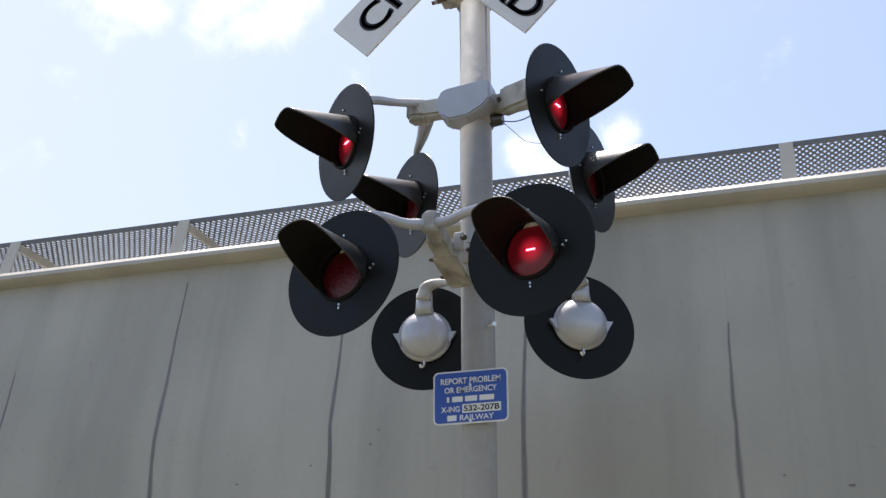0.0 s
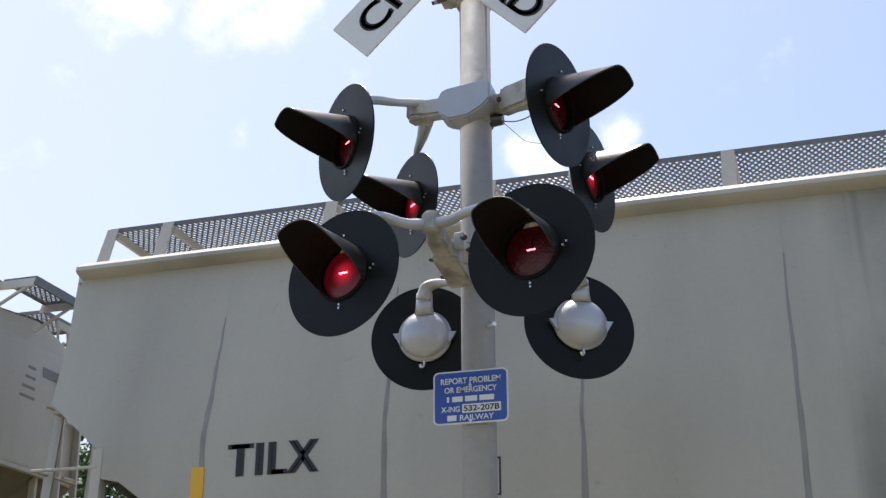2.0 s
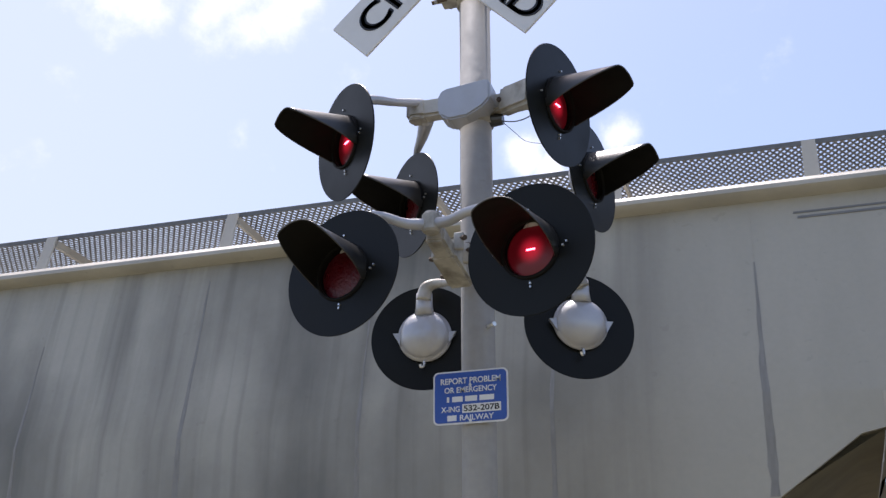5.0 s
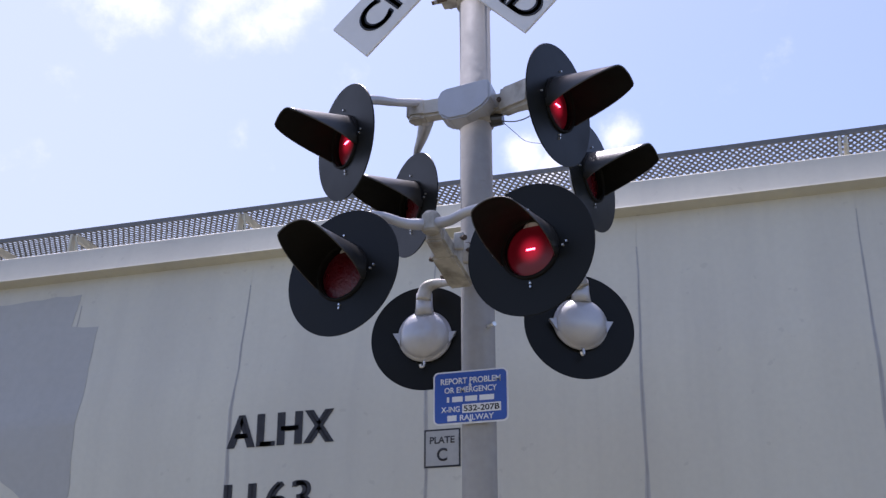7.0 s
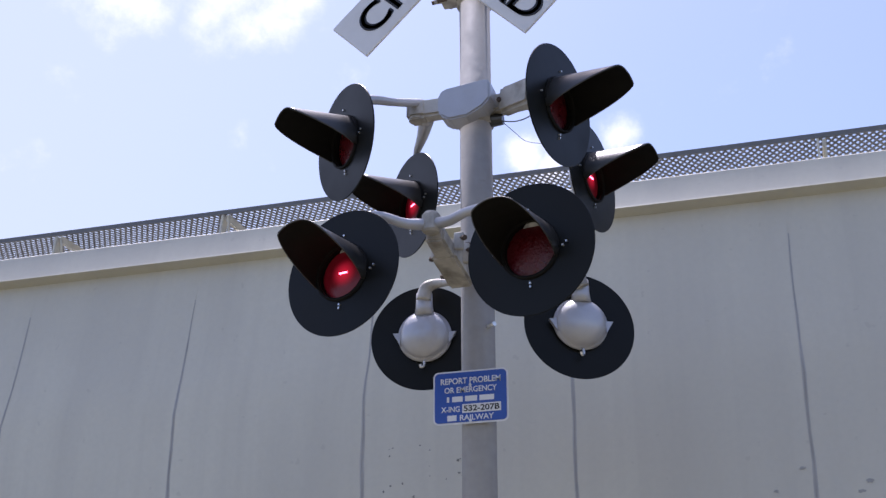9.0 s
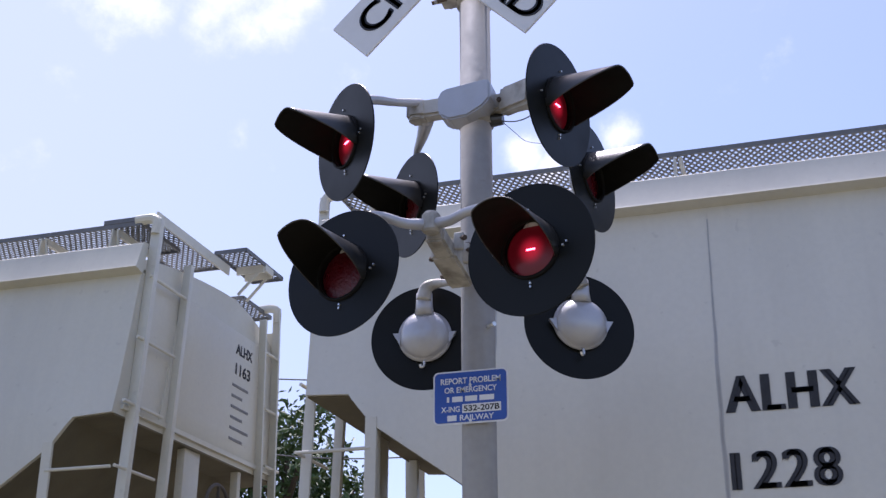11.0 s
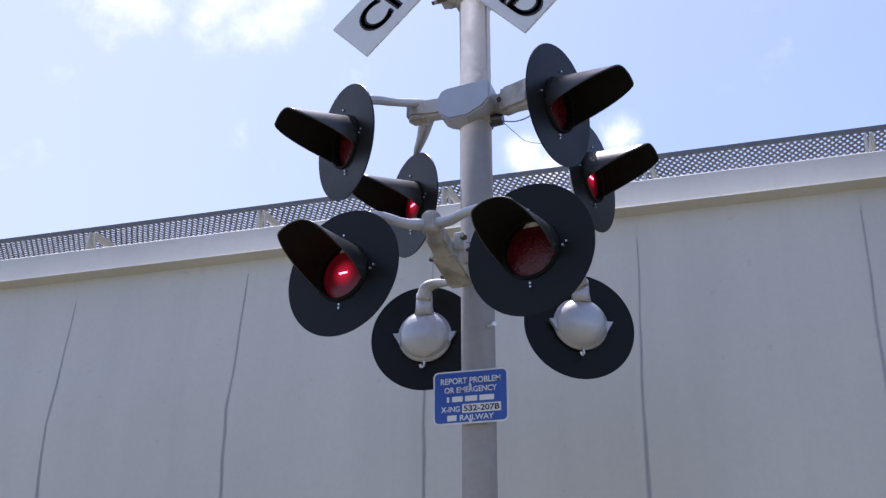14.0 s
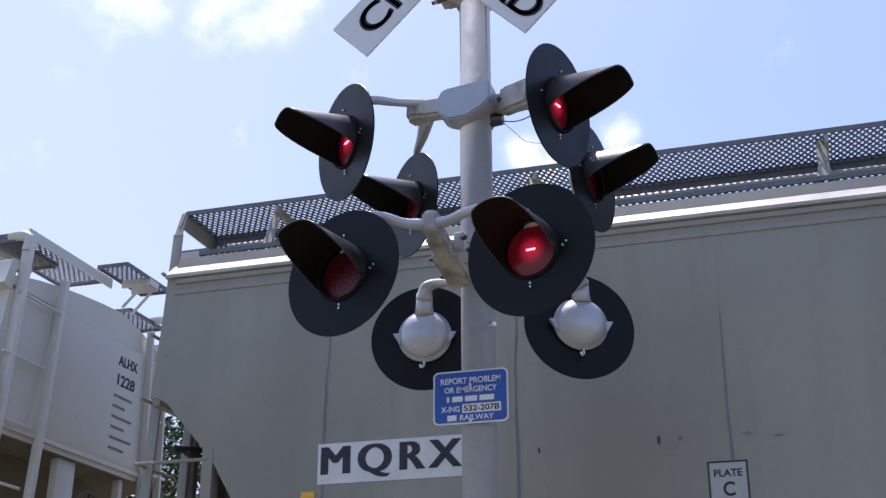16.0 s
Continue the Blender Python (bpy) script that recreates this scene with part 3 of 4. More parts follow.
HEAD = signal_head()
LAMPS = {}
for i, (n, (c, yaw, tilt, k)) in enumerate(HEADS.items()):
    m = pose(*c, 0, -tilt, yaw)
    if i == 0:
        h = HEAD
        h.matrix_basis = m
    else:
        h = copy_thing(HEAD, m)
    LAMPS[n] = [o for o in h.children if o.name.startswith("lamp")][0]
    if k == "B":
        tagged(h, "round crossing light seen from its silver domed back")


def crossbuck():
    t = tagged(new("crossbuck"), "white wooden crossbuck with black railroad crossing lettering", "crossing sign")
    t.location = (-1.437, 4.66, 4.996)
    for i, (turn, text, u0, u1) in enumerate(((45, "CROSSING", -0.545, 0.56), (-45, "RAIL  ROAD", -0.515, 0.652))):
        bm = bmesh.new()
        y = -0.022 * i
        box(bm, -0.640, 0.652 + 0.024 * i, y - 0.009, y + 0.009, -0.122, 0.122, 0.003)
        b = part("blade", bm, M_SIGNWHITE, t)
        b.matrix_basis = pose(0, 0, 0, 0, -turn, 0)
        w = letters("lettering", text, u0, u1, -0.074, 0.066, M_INK, b, 0.002, 0.012, "", 0.005)
        w.matrix_basis = pose(0, y - 0.0095, 0)
        spell(w)
    bm = bmesh.new()
    tube(bm, [(0.08, 0.08, 0.0), (0.0, -0.035, 0.0)], 0.012, 8)
    box(bm, 0.04, 0.21, 0.012, 0.03, -0.05, 0.05, 0.004)
    part("mount", bm, M_CAST, t)


crossbuck()


def emergency_sign():
    t = tagged(new("emergency_sign"), "small blue sign with white report problem lettering on the mast", "sign")
    t.matrix_basis = pose(-1.308, 4.628, 2.790, 0, 0, 0)

    def slab(name, w, h, r, y0, y1, mat):
        bm = bmesh.new()
        pts = []
        for cx, cz, a0 in ((1, 1, 0), (-1, 1, 90), (-1, -1, 180), (1, -1, 270)):
            for k in range(6):
                a = radians(a0 + 18 * k)
                pts.append((cx * (w / 2 - r) + r * math.cos(a), cz * (h / 2 - r) + r * math.sin(a)))
        prism(bm, pts, y0, y1)
        return part(name, bm, mat, t)

    slab("panel", 0.312, 0.219, 0.022, -0.002, 0.0, M_SIGNWHITE)
    slab("blue_field", 0.298, 0.205, 0.017, -0.0045, -0.0021, M_SIGNBLUE)

    def line(text, x0, x1, z0, z1, mat=M_SIGNWHITE, y=-0.0046):
        letters("lettering", text, x0, x1, z0, z1, mat, t, 0.0012, 0.018).location = (0, y, 0)

    line("REPORT PROBLEM", -0.124, 0.126, 0.055, 0.080)
    line("OR EMERGENCY", -0.108, 0.110, 0.018, 0.042)
    bars("number_bar", [(-0.098, -0.088, -0.019, 0.003), (-0.076, -0.032, -0.019, 0.003), (-0.022, 0.028, -0.019, 0.003), (0.038, 0.098, -0.019, 0.003)], M_SIGNWHITE, t, -0.0046, 0.0012)
    line("X-ING", -0.122, -0.044, -0.060, -0.037)
    bm = bmesh.new()
    box(bm, -0.034, 0.126, -0.0062, -0.0046, -0.066, -0.030)
    part("number_label", bm, M_SIGNWHITE, t)
    line("532-207B", -0.027, 0.120, -0.060, -0.036, M_INK, -0.0063)
    bars("name_bar", [(-0.096, -0.058, -0.096, -0.073)], M_SIGNWHITE, t, -0.0046, 0.0012)
    line("RAILWAY", -0.044, 0.096, -0.096, -0.073)
    for z in (0.048, -0.098):
        bm = tube(bmesh.new(), [(0.0, -0.001, z), (0.0, -0.009, z)], 0.006, 8)
        part("screw", bm, M_BOLT, t)
    bm = tube(bmesh.new(), [(0.011, 0.084, -0.04), (0.011, 0.084, -0.02)], 0.074, 28)
    part("strap", bm, M_BOLT, t)
    bm = bmesh.new()
    box(bm, -0.03, 0.03, 0.0, 0.02, -0.09, 0.09)
    part("spacer", bm, M_BOLT, t)


emergency_sign()


# ---- train ----
SIDE = -1.58        # near side of a car, from the track's middle


def extrude_x(bm, poly, x0, x1):
    """Extrudes a polygon of (y, z) along x."""
    a = [bm.verts.new((x0, y, z)) for y, z in poly]
    b = [bm.verts.new((x1, y, z)) for y, z in poly]
    n = len(poly)
    for i in range(n):
        bm.faces.new((a[i], a[(i + 1) % n], b[(i + 1) % n], b[i]))
    bm.faces.new(a), bm.faces.new(b)
    return bm


def lattice(x0, x1, y0, y1, z, pitch=0.042, slope=0.58, w=0.0155, h=0.005):
    """Expanded-metal walkway: two families of crossing strips, with an edge frame."""
    vs, fs = [], []

    def strip(xa, ya, xb, yb, zz):
        n = len(vs)
        for x, y in ((xa - w / 2, ya), (xa + w / 2, ya), (xb + w / 2, yb), (xb - w / 2, yb)):
            vs.append((x, y, zz))
            vs.append((x, y, zz + h))
        fs.extend([(n, n + 2, n + 4, n + 6), (n + 1, n + 7, n + 5, n + 3), (n, n + 1, n + 3, n + 2), (n + 2, n + 3, n + 5, n + 4), (n + 4, n + 5, n + 7, n + 6), (n + 6, n + 7, n + 1, n)])

    run = (y1 - y0) * slope
    k = int((x1 - x0 + run) / pitch)
    for s in (1, -1):
        for i in range(k + 1):
            xa = x0 - run + i * pitch if s == 1 else x0 + i * pitch
            xb = xa + s * run
            ya, yb = y0, y1
            if xa < x0:
                ya, xa = y0 + (x0 - xa) / (xb - xa) * (y1 - y0), x0
            if xa > x1:
                ya, xa = y0 + (x1 - xa) / (xb - xa) * (y1 - y0), x1
            if xb < x0:
                yb, xb = ya + (x0 - xa) / (xb - xa) * (yb - ya), x0
            if xb > x1:
                yb, xb = ya + (x1 - xa) / (xb - xa) * (yb - ya), x1
            if yb - ya > 0.01:
                strip(xa, ya, xb, yb, z + (0 if s == 1 else 0.002))
    me = bpy.data.meshes.new("grating")
    me.from_pydata(vs, [], fs)
    return me


GRATE = {}


def grating(name, x0, x1, y0, y1, parent, z):
    key = (round(x1 - x0, 2), round(y1 - y0, 2))
    if key not in GRATE:
        me = lattice(-(x1 - x0) / 2, (x1 - x0) / 2, -(y1 - y0) / 2, (y1 - y0) / 2, 0)
        bm = bmesh.new()
        bm.from_mesh(me)
        hx, hy = (x1 - x0) / 2, (y1 - y0) / 2
        for s in (-1, 1):
            box(bm, -hx, hx, s * hy - 0.006, s * hy + 0.006, -0.012, 0.018)
            box(bm, s * hx - 0.006, s * hx + 0.006, -hy, hy, -0.012, 0.018)
        bm.to_mesh(me)
        bm.free()
        me.materials.append(M_GRATE)
        GRATE[key] = me
    o = new(name, GRATE[key])
    o.parent = parent
    o.location = ((x0 + x1) / 2, (y0 + y1) / 2, z)
    tagged(o, kind="stuff")
    return o


def below(style, half):
    """Lower outline of the side sheet, from the middle out to the end: (x, z)."""
    d = {"grey": [(5.9, 1.55), (half - 0.95, 2.70), (half - 0.58, 2.96), (half - 0.46, 2.985), (half - 0.41, 3.17), (half, 3.48)],
         "white": [(5.3, 1.55), (half - 1.02, 2.78), (half - 0.42, 3.20), (half - 0.27, 3.385), (half, 3.40)],
         "flat": [(6.2, 1.55), (half - 0.66, 2.70), (half - 0.45, 3.05), (half - 0.12, 3.42), (half - 0.05, 3.46)]}
    return d[style]


def z_below(out, x):
    x = abs(x)
    if x <= out[0][0]:
        return out[0][1]
    for (xa, za), (xb, zb) in zip(out, out[1:]):
        if x <= xb:
            return za + (zb - za) * (x - xa) / (xb - xa)
    return out[-1][1]


def wheelset_truck(parent, x):
    bm = bmesh.new()
    for s in (-1, 1):
        prism(bm, [(-1.15, 0.92), (-0.5, 1.12), (0.5, 1.12), (1.15, 0.92), (1.15, 0.78), (0.45, 0.62), (-0.45, 0.62), (-1.15, 0.78)], s * 1.0 - 0.07, s * 1.0 + 0.07)
    box(bm, -0.2, 0.2, -1.0, 1.0, 0.75, 1.06)
    tr = part("truck", bm, M_STEEL, parent, "dark grimy cast steel truck")
    tr.location = (x, 0, 0)
    for wx in (-0.89, 0.89):
        bm = bmesh.new()
        tube(bm, [(wx, -1.05, 0.92), (wx, 1.05, 0.92)], 0.08, 10)
        for s in (-1, 1):
            tube(bm, [(wx, s * 0.69, 0.92), (wx, s * 0.71, 0.92), (wx, s * 0.83, 0.92)], [0.45, 0.42, 0.42], 28)
        part("wheelset", bm, M_RAIL, tr)


FAR = 0.52


def hopper_car(style, mat, side_mat, half, seams, posts, label):
    t = tagged(new("hopper_car"), label, "hopper car", "cars of the passing train")
    out = below(style, half)
    soft, core = (M_SEAM_PALE, M_SEAM_WARM) if style == "white" else (M_SEAM_MID, M_SEAM_MID) if side_mat is M_SOOT else (M_SEAM_MID, M_SEAM)
    eave = {"grey": 4.315, "white": 4.305, "flat": 4.245}[style]
    board = {"grey": 4.607, "white": 4.637, "flat": 4.662}[style]
    poly = [(x, z) for x, z in out] + [(half - (0 if style != "flat" else 0.05), eave)]
    poly = poly + [(-x, z) for x, z in reversed(poly)]
    bm = prism(bmesh.new(), poly, SIDE + 0.016, -SIDE - 0.016)
    part("body", bm, mat, t)
    # dark sheet under each slope; its colour holds dust and the underside's shade
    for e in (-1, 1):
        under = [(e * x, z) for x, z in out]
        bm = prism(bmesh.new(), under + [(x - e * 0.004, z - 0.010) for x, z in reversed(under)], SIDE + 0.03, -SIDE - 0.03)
        part("slope_sheet", bm, M_DUST_SHADE, t, "dusty brown-streaked slope sheet, coloured darker for its shade")
    # side sheets, with open seams between them
    cuts = [-half] + sorted(seams) + [half]
    for s in (1, -1):
        for xa, xb in zip(cuts, cuts[1:]):
            a, b = xa + 0.0003, xb - 0.0003
            xs = sorted({a, b} | {q * e for q, _ in out for e in (-1, 1) if a < q * e < b})
            pl = [(x, z_below(out, x)) for x in xs] + [(b, eave), (a, eave)]
            bm = prism(bmesh.new(), pl, s * SIDE, s * (SIDE + 0.014))
            part("side_sheet", bm, side_mat, t)
            if s == 1:
                # grime along the weld at the sheet's edge: a soft wide run and a darker core
                if abs(xb) > half - 0.01:
                    continue
                rnd = random.Random(int(xb * 100) + len(CARS))
                z = z_below(out, xb) + 0.02
                top = eave - (rnd.uniform(0.06, 0.24) if style == "white" else rnd.uniform(0.10, 0.75))
                n = 16
                drift = [rnd.uniform(-0.004, 0.004) for _ in range(n + 1)]
                for wide, mat_s, lift, name in ((0.017 if style == "white" else 0.024, soft, 0.0014, "seam_stain"), (0.007 if style == "white" else 0.013, core, 0.0026, "weld_seam")):
                    bm = bmesh.new()
                    ring = []
                    for k in range(n + 1):
                        zz = z + (top - z) * k / n
                        w = wide * (1 - 0.8 * (k / n) ** 1.5) * rnd.uniform(0.7, 1.2)
                        ring.append([bm.verts.new((xb + drift[k] + q * w, y, zz)) for q, y in ((-1, SIDE + 0.008), (-1, SIDE - lift), (1, SIDE - lift), (1, SIDE + 0.008))])
                    for p, q in zip(ring, ring[1:]):
                        for m in range(4):
                            bm.faces.new((p[m], p[(m + 1) % 4], q[(m + 1) % 4], q[m]))
                    part(name, bm, mat_s, t, "grimy streaked weld seam")
    # eave rail
    for s in (1, -1):
        prof = {"grey": [(-1.575, 4.290), (-1.655, 4.306), (-1.680, 4.322), (-1.682, 4.346), (-1.662, 4.372), (-1.575, 4.392)],
                "white": [(-1.575, 4.292), (-1.600, 4.296), (-1.672, 4.312), (-1.666, 4.328), (-1.640, 4.478), (-1.615, 4.492), (-1.575, 4.495)],
                "flat": [(-1.575, 4.228), (-1.606, 4.232), (-1.612, 4.250), (-1.600, 4.262), (-1.550, 4.320), (-1.47, 4.385), (-1.40, 4.410), (-1.40, 4.228)]}[style]
        bm = extrude_x(bmesh.new(), [(s * y, z) for y, z in prof], -half - 0.01, half + 0.01)
        # on the flat car a lighter grey puts this edge's sunlight into the colour
        part("eave_rail", bm, M_GREY if style == "flat" else mat, t)
        if style == "flat":
            for z, d in ((4.205, 0.014), (4.135, 0.007)):
                bm = extrude_x(bmesh.new(), [(s * -1.575, z - 0.02), (s * (-1.58 - d), z - 0.014), (s * (-1.58 - d), z + 0.014), (s * -1.575, z + 0.03)], -half + 0.06, half - 0.06)
                part("stiffener", bm, mat, t)
    # arched roof
    base = {"grey": 4.36, "white": 4.40, "flat": 4.37}[style]
    arc = [(-1.56, base - 0.06)] + [(-1.56 + 3.12 * k / 12, base + 0.16 * math.sin(math.pi * k / 12) ** 0.8) for k in range(13)] + [(1.56, base - 0.06)]
    bm = extrude_x(bmesh.new(), arc, -half + 0.02, half - 0.02)
    part("roof", bm, mat, t)
    bm = bmesh.new()
    box(bm, -half + 0.9, half - 0.9, -0.42, 0.42, base + 0.13, base + 0.22, 0.02)
    part("hatch_cover", bm, mat, t)
    # walkways
    tip = -0.06 if style == "flat" else 0.08
    for s in (1, -1):
        y0, y1 = sorted((s * SIDE, s * (SIDE + (0.45 if style == "flat" else 0.53))))
        grating("running_board", -half + tip, half - tip, y0, y1, t, board)
        for x in posts:
            bm2 = bmesh.new()
            lo = eave + 0.07
            if style == "white":
                # channel bracket under the board
                beam(bm2, (0.0, s * (SIDE + 0.03), board - 0.008), (0.0, s * (SIDE + 0.03), lo + 0.08), 0.07, 0.012, (1, 0, 0))
                beam(bm2, (0.04, s * (SIDE + 0.0), board - 0.012), (0.04, s * (SIDE + 0.06), lo + 0.08), 0.010, 0.014)
            elif style == "flat":
                prism(bm2, [(-0.03, lo + 0.13), (0.03, lo + 0.13), (0.028, board + 0.008), (-0.028, board + 0.008)], s * (SIDE + 0.10), s * (SIDE + 0.112))
                for q in (-1, 1):
                    beam(bm2, (q * 0.012, s * (SIDE + 0.105), lo + 0.22), (q * 0.05, s * (SIDE + 0.13), lo + 0.075), 0.022, 0.014)
            else:
                prism(bm2, [(-0.045, lo), (0.045, lo), (0.04, board + 0.012), (-0.04, board + 0.012)], s * (SIDE - 0.02), s * (SIDE - 0.008))
            beam(bm2, (0.035, s * (SIDE + 0.01), board - 0.03), (0.035, s * (SIDE + 0.46), board - 0.03), 0.02, 0.045)
            beam(bm2, (0.035, s * (SIDE + 0.44), board - 0.03), (0.035, s * (SIDE + 0.44), base + 0.05), 0.02, 0.02)
            o = part("walkway_bracket", bm2, mat, t)
            o.location = (x, 0, 0)
        if style == "flat":
            # hand rail and narrow tread strip along the roof's edge
            y0, y1 = sorted((s * (SIDE + 0.105), s * (SIDE + 0.20)))
            grating("tread_strip", -half + 0.10, half - 0.10, y0, y1, t, 4.418)
            bm = tube(bmesh.new(), [(-half + 0.25, s * (SIDE + 0.17), 4.485), (half - 0.25, s * (SIDE + 0.17), 4.485)], 0.016, 8)
            part("hand_rail", bm, mat, t)
            bm = bmesh.new()
            beam(bm, (-half + tip, s * (SIDE + 0.445), board - 0.035), (half - tip, s * (SIDE + 0.445), board - 0.035), 0.014, 0.075)
            part("board_rail", bm, M_GRATE, t)
            for e in (-1, 1):
                bm = bmesh.new()
                beam(bm, (e * (half + 0.065), s * SIDE, board - 0.03), (e * (half + 0.065), s * (SIDE + 0.45), board - 0.03), 0.012, 0.09)
                part("board_end", bm, mat, t)
    for e in (-1, 1):
        ext = {("grey", -1): 0.37, ("grey", 1): 0.30, ("white", -1): 0.35, ("white", 1): 0.21, ("flat", -1): 0.46, ("flat", 1): 0.37}[style, e]
        inner = -0.05 if (style, e) == ("white", 1) else 0.01
        ya, yb = (-0.03, 0.63) if (style, e) == ("white", 1) else (-0.95, -0.40)
        pz = 4.785 if (style, e) == ("white", 1) else board + 0.012
        x0, x1 = sorted((e * (half + inner), e * (half + ext)))
        grating("end_platform", x0, x1, ya, yb, t, pz)
        if (style, e) == ("white", 1):
            x0, x1, y0, y1 = half - 0.40, half + 0.02, -1.55, -0.54
        else:
            x0, x1 = sorted((e * (half - 0.50), e * (half - 0.03)))
            y0, y1 = -1.05, -0.88
        wz = 4.690 if (style, e) == ("white", 1) else pz
        grating("cross_walk", x0, x1, y0, y1, t, wz)
        if (style, e) == ("white", 1):
            bm = bmesh.new()
            beam(bm, (half + 0.026, -1.56, wz), (half + 0.026, -0.52, wz), 0.014, 0.07)
            part("cross_walk_edge", bm, mat, t)
        for y in (ya + 0.01, yb - 0.01):
            bm = bmesh.new()
            beam(bm, (e * (half + ext - 0.03), y, pz - 0.03), (e * half, y, pz - 0.20), 0.02)
            beam(bm, (e * (half + ext), y, pz - 0.02), (e * (half - 0.02), y, pz - 0.02), 0.025, 0.06)
            part("platform_brace", bm, mat, t)
        bm = bmesh.new()
        beam(bm, (e * (half + ext), ya, pz - 0.01), (e * (half + ext), yb, pz - 0.01), 0.02, 0.05)
        part("platform_edge", bm, M_GRATE if style != "white" else mat, t)
        # end ladders and corner posts
        for s in (1, -1):
            tall = {"white": board + 0.03, "grey": 4.40, "flat": 4.54}[style]
            xo = half + (0.035 if style != "flat" else 0.06)
            bm = bmesh.new()
            box(bm, e * xo - 0.034, e * xo + 0.034, s * -1.565 - 0.008, s * -1.565 + 0.008, 1.2, tall, 0.003)
            box(bm, e * (xo + 0.028) - 0.006, e * (xo + 0.028) + 0.006, min(s * -1.565, s * -1.525), max(s * -1.565, s * -1.525), 1.2, tall, 0.002)
            part("corner_post", bm, mat, t)
            if style == "flat":
                bm = bmesh.new()
                beam(bm, (e * xo, s * -1.565, tall - 0.012), (e * (xo + 0.01), s * -1.565, board + 0.02), 0.050, 0.012, (0, 0, 1))
                part("corner_brace", bm, mat, t)
            if style == "white":
                bm = tube(bmesh.new(), bend([(e * xo, s * -1.56, tall - 0.10), (e * xo, s * -1.56, tall - 0.02), (e * (xo - 0.05), s * -1.56, tall + 0.01), (e * (xo - 0.16), s * -1.56, tall + 0.01)], 5), 0.034, 10)
                part("grab_rail", bm, mat, t, smooth=True)
            bm = bmesh.new()
            ym = s * -1.08
            box(bm, e * xo - 0.03, e * xo + 0.03, ym - 0.022, ym + 0.022, 1.2, tall - 0.15, 0.003)
            part("ladder_stile", bm, mat, t)
            for k in range(8):
                z = 1.45 + 0.405 * k
                bm = tube(bmesh.new(), [(e * (xo + 0.015), s * -1.56, z), (e * (xo + 0.015), ym, z)], 0.011, 8)
                part("ladder_rung", bm, mat, t)
            xs = half - 0.42
            bm = bmesh.new()
            ztop = z_below(out, xs) + 0.04
            box(bm, e * xs - 0.035, e * xs + 0.035, s * -1.575 - 0.01, s * -1.575 + 0.01, 1.2, ztop, 0.003)
            box(bm, e * (xs - 0.03) - 0.006, e * (xs - 0.03) + 0.006, min(s * -1.57, s * -1.51), max(s * -1.57, s * -1.51), 1.2, ztop - 0.03, 0.002)
            part("side_stile", bm, mat, t)
            for z in (1.45, 1.86, 2.26, 2.66, 3.06):
                if z < ztop:
                    bm = tube(bmesh.new(), [(e * xs, s * -1.58, z), (e * xo, s * -1.58, z)], 0.011, 8)
                    part("ladder_rung", bm, mat, t)
            # sill post behind
            bm = bmesh.new()
            yp, wp = (s * 0.62, 0.03) if style != "white" else (0.58, 0.05) if s == 1 else (-0.48, 0.11)
            box(bm, e * (half - 0.06) - 0.03, e * (half - 0.06) + 0.03, yp - wp, yp + wp, 1.2, 3.45, 0.004)
            part("end_post", bm, mat, t)
        # end sheet with a rolled lower edge
        bm = bmesh.new()
        box(bm, min(e * (half - 0.02), e * (half + 0.012)), max(e * (half - 0.02), e * (half + 0.012)), -1.05, 1.05, 3.47, eave + 0.02, 0.004)
        part("end_sheet", bm, mat, t)
        bm = bmesh.new()
        beam(bm, (e * (half + 0.0), -1.5, 3.45), (e * (half + 0.0), 1.5, 3.45), 0.05, 0.03)
        part("end_flange", bm, mat, t)
        wheelset_truck(t, e * (half - 1.9))
        bm = bmesh.new()
        box(bm, min(e * (half + 0.0), e * (half + 0.63)), max(e * (half + 0.0), e * (half + 0.63)), -0.12, 0.12, 0.85, 1.05, 0.02)
        part("coupler", bm, M_STEEL, t)
    if style == "white":
        # brake wheel on the end
        bm = bmesh.new()
        xw, yw, zw = half + 0.20, -0.48, 2.97
        n = 20
        ring = [(xw, yw + 0.17 * math.cos(2 * math.pi * k / n), zw + 0.17 * math.sin(2 * math.pi * k / n)) for k in range(n + 1)]
        tube(bm, ring, 0.012, 8)
        for k in range(5):
            a = 2 * math.pi * k / 5 + 0.3
            beam(bm, (xw, yw, zw), (xw, yw + 0.165 * math.cos(a), zw + 0.165 * math.sin(a)), 0.02, 0.012)
        tube(bm, [(xw, yw, zw), (half - 0.05, yw, zw)], 0.025, 8)
        part("brake_wheel", bm, M_STEEL, t, "black spoked brake wheel")
        bm = bmesh.new()
        box(bm, half - 0.10, half + 0.12, -0.60, -0.36, 2.74, 3.00, 0.03)
        box(bm, half - 0.08, half + 0.02, -0.56, -0.34, 1.2, 2.85)
        part("brake_housing", bm, M_STEEL, t)
    if style == "flat":
        # grab irons on a dark post at the end
        bm = bmesh.new()
        box(bm, -half - 0.20, -half - 0.13, -0.72, -0.66, 1.2, 4.30, 0.006)
        part("grab_post", bm, M_STEEL, t, "dark steel end post")
        for z in (3.93, 3.61, 3.29, 2.97):
            bm = tube(bmesh.new(), bend([(-half - 0.19, -0.69, z + 0.075), (-half - 0.25, -0.69, z + 0.065), (-half - 0.26, -0.69, z - 0.065), (-half - 0.19, -0.69, z - 0.075)], 4), 0.010, 8)
            part("grab_iron", bm, M_STEEL, t)
        # brake stand on the end
        xb = -half + 0.05
        bm = bmesh.new()
        box(bm, xb - 0.05, xb + 0.05, -0.80, -0.69, 1.2, 3.30, 0.01)
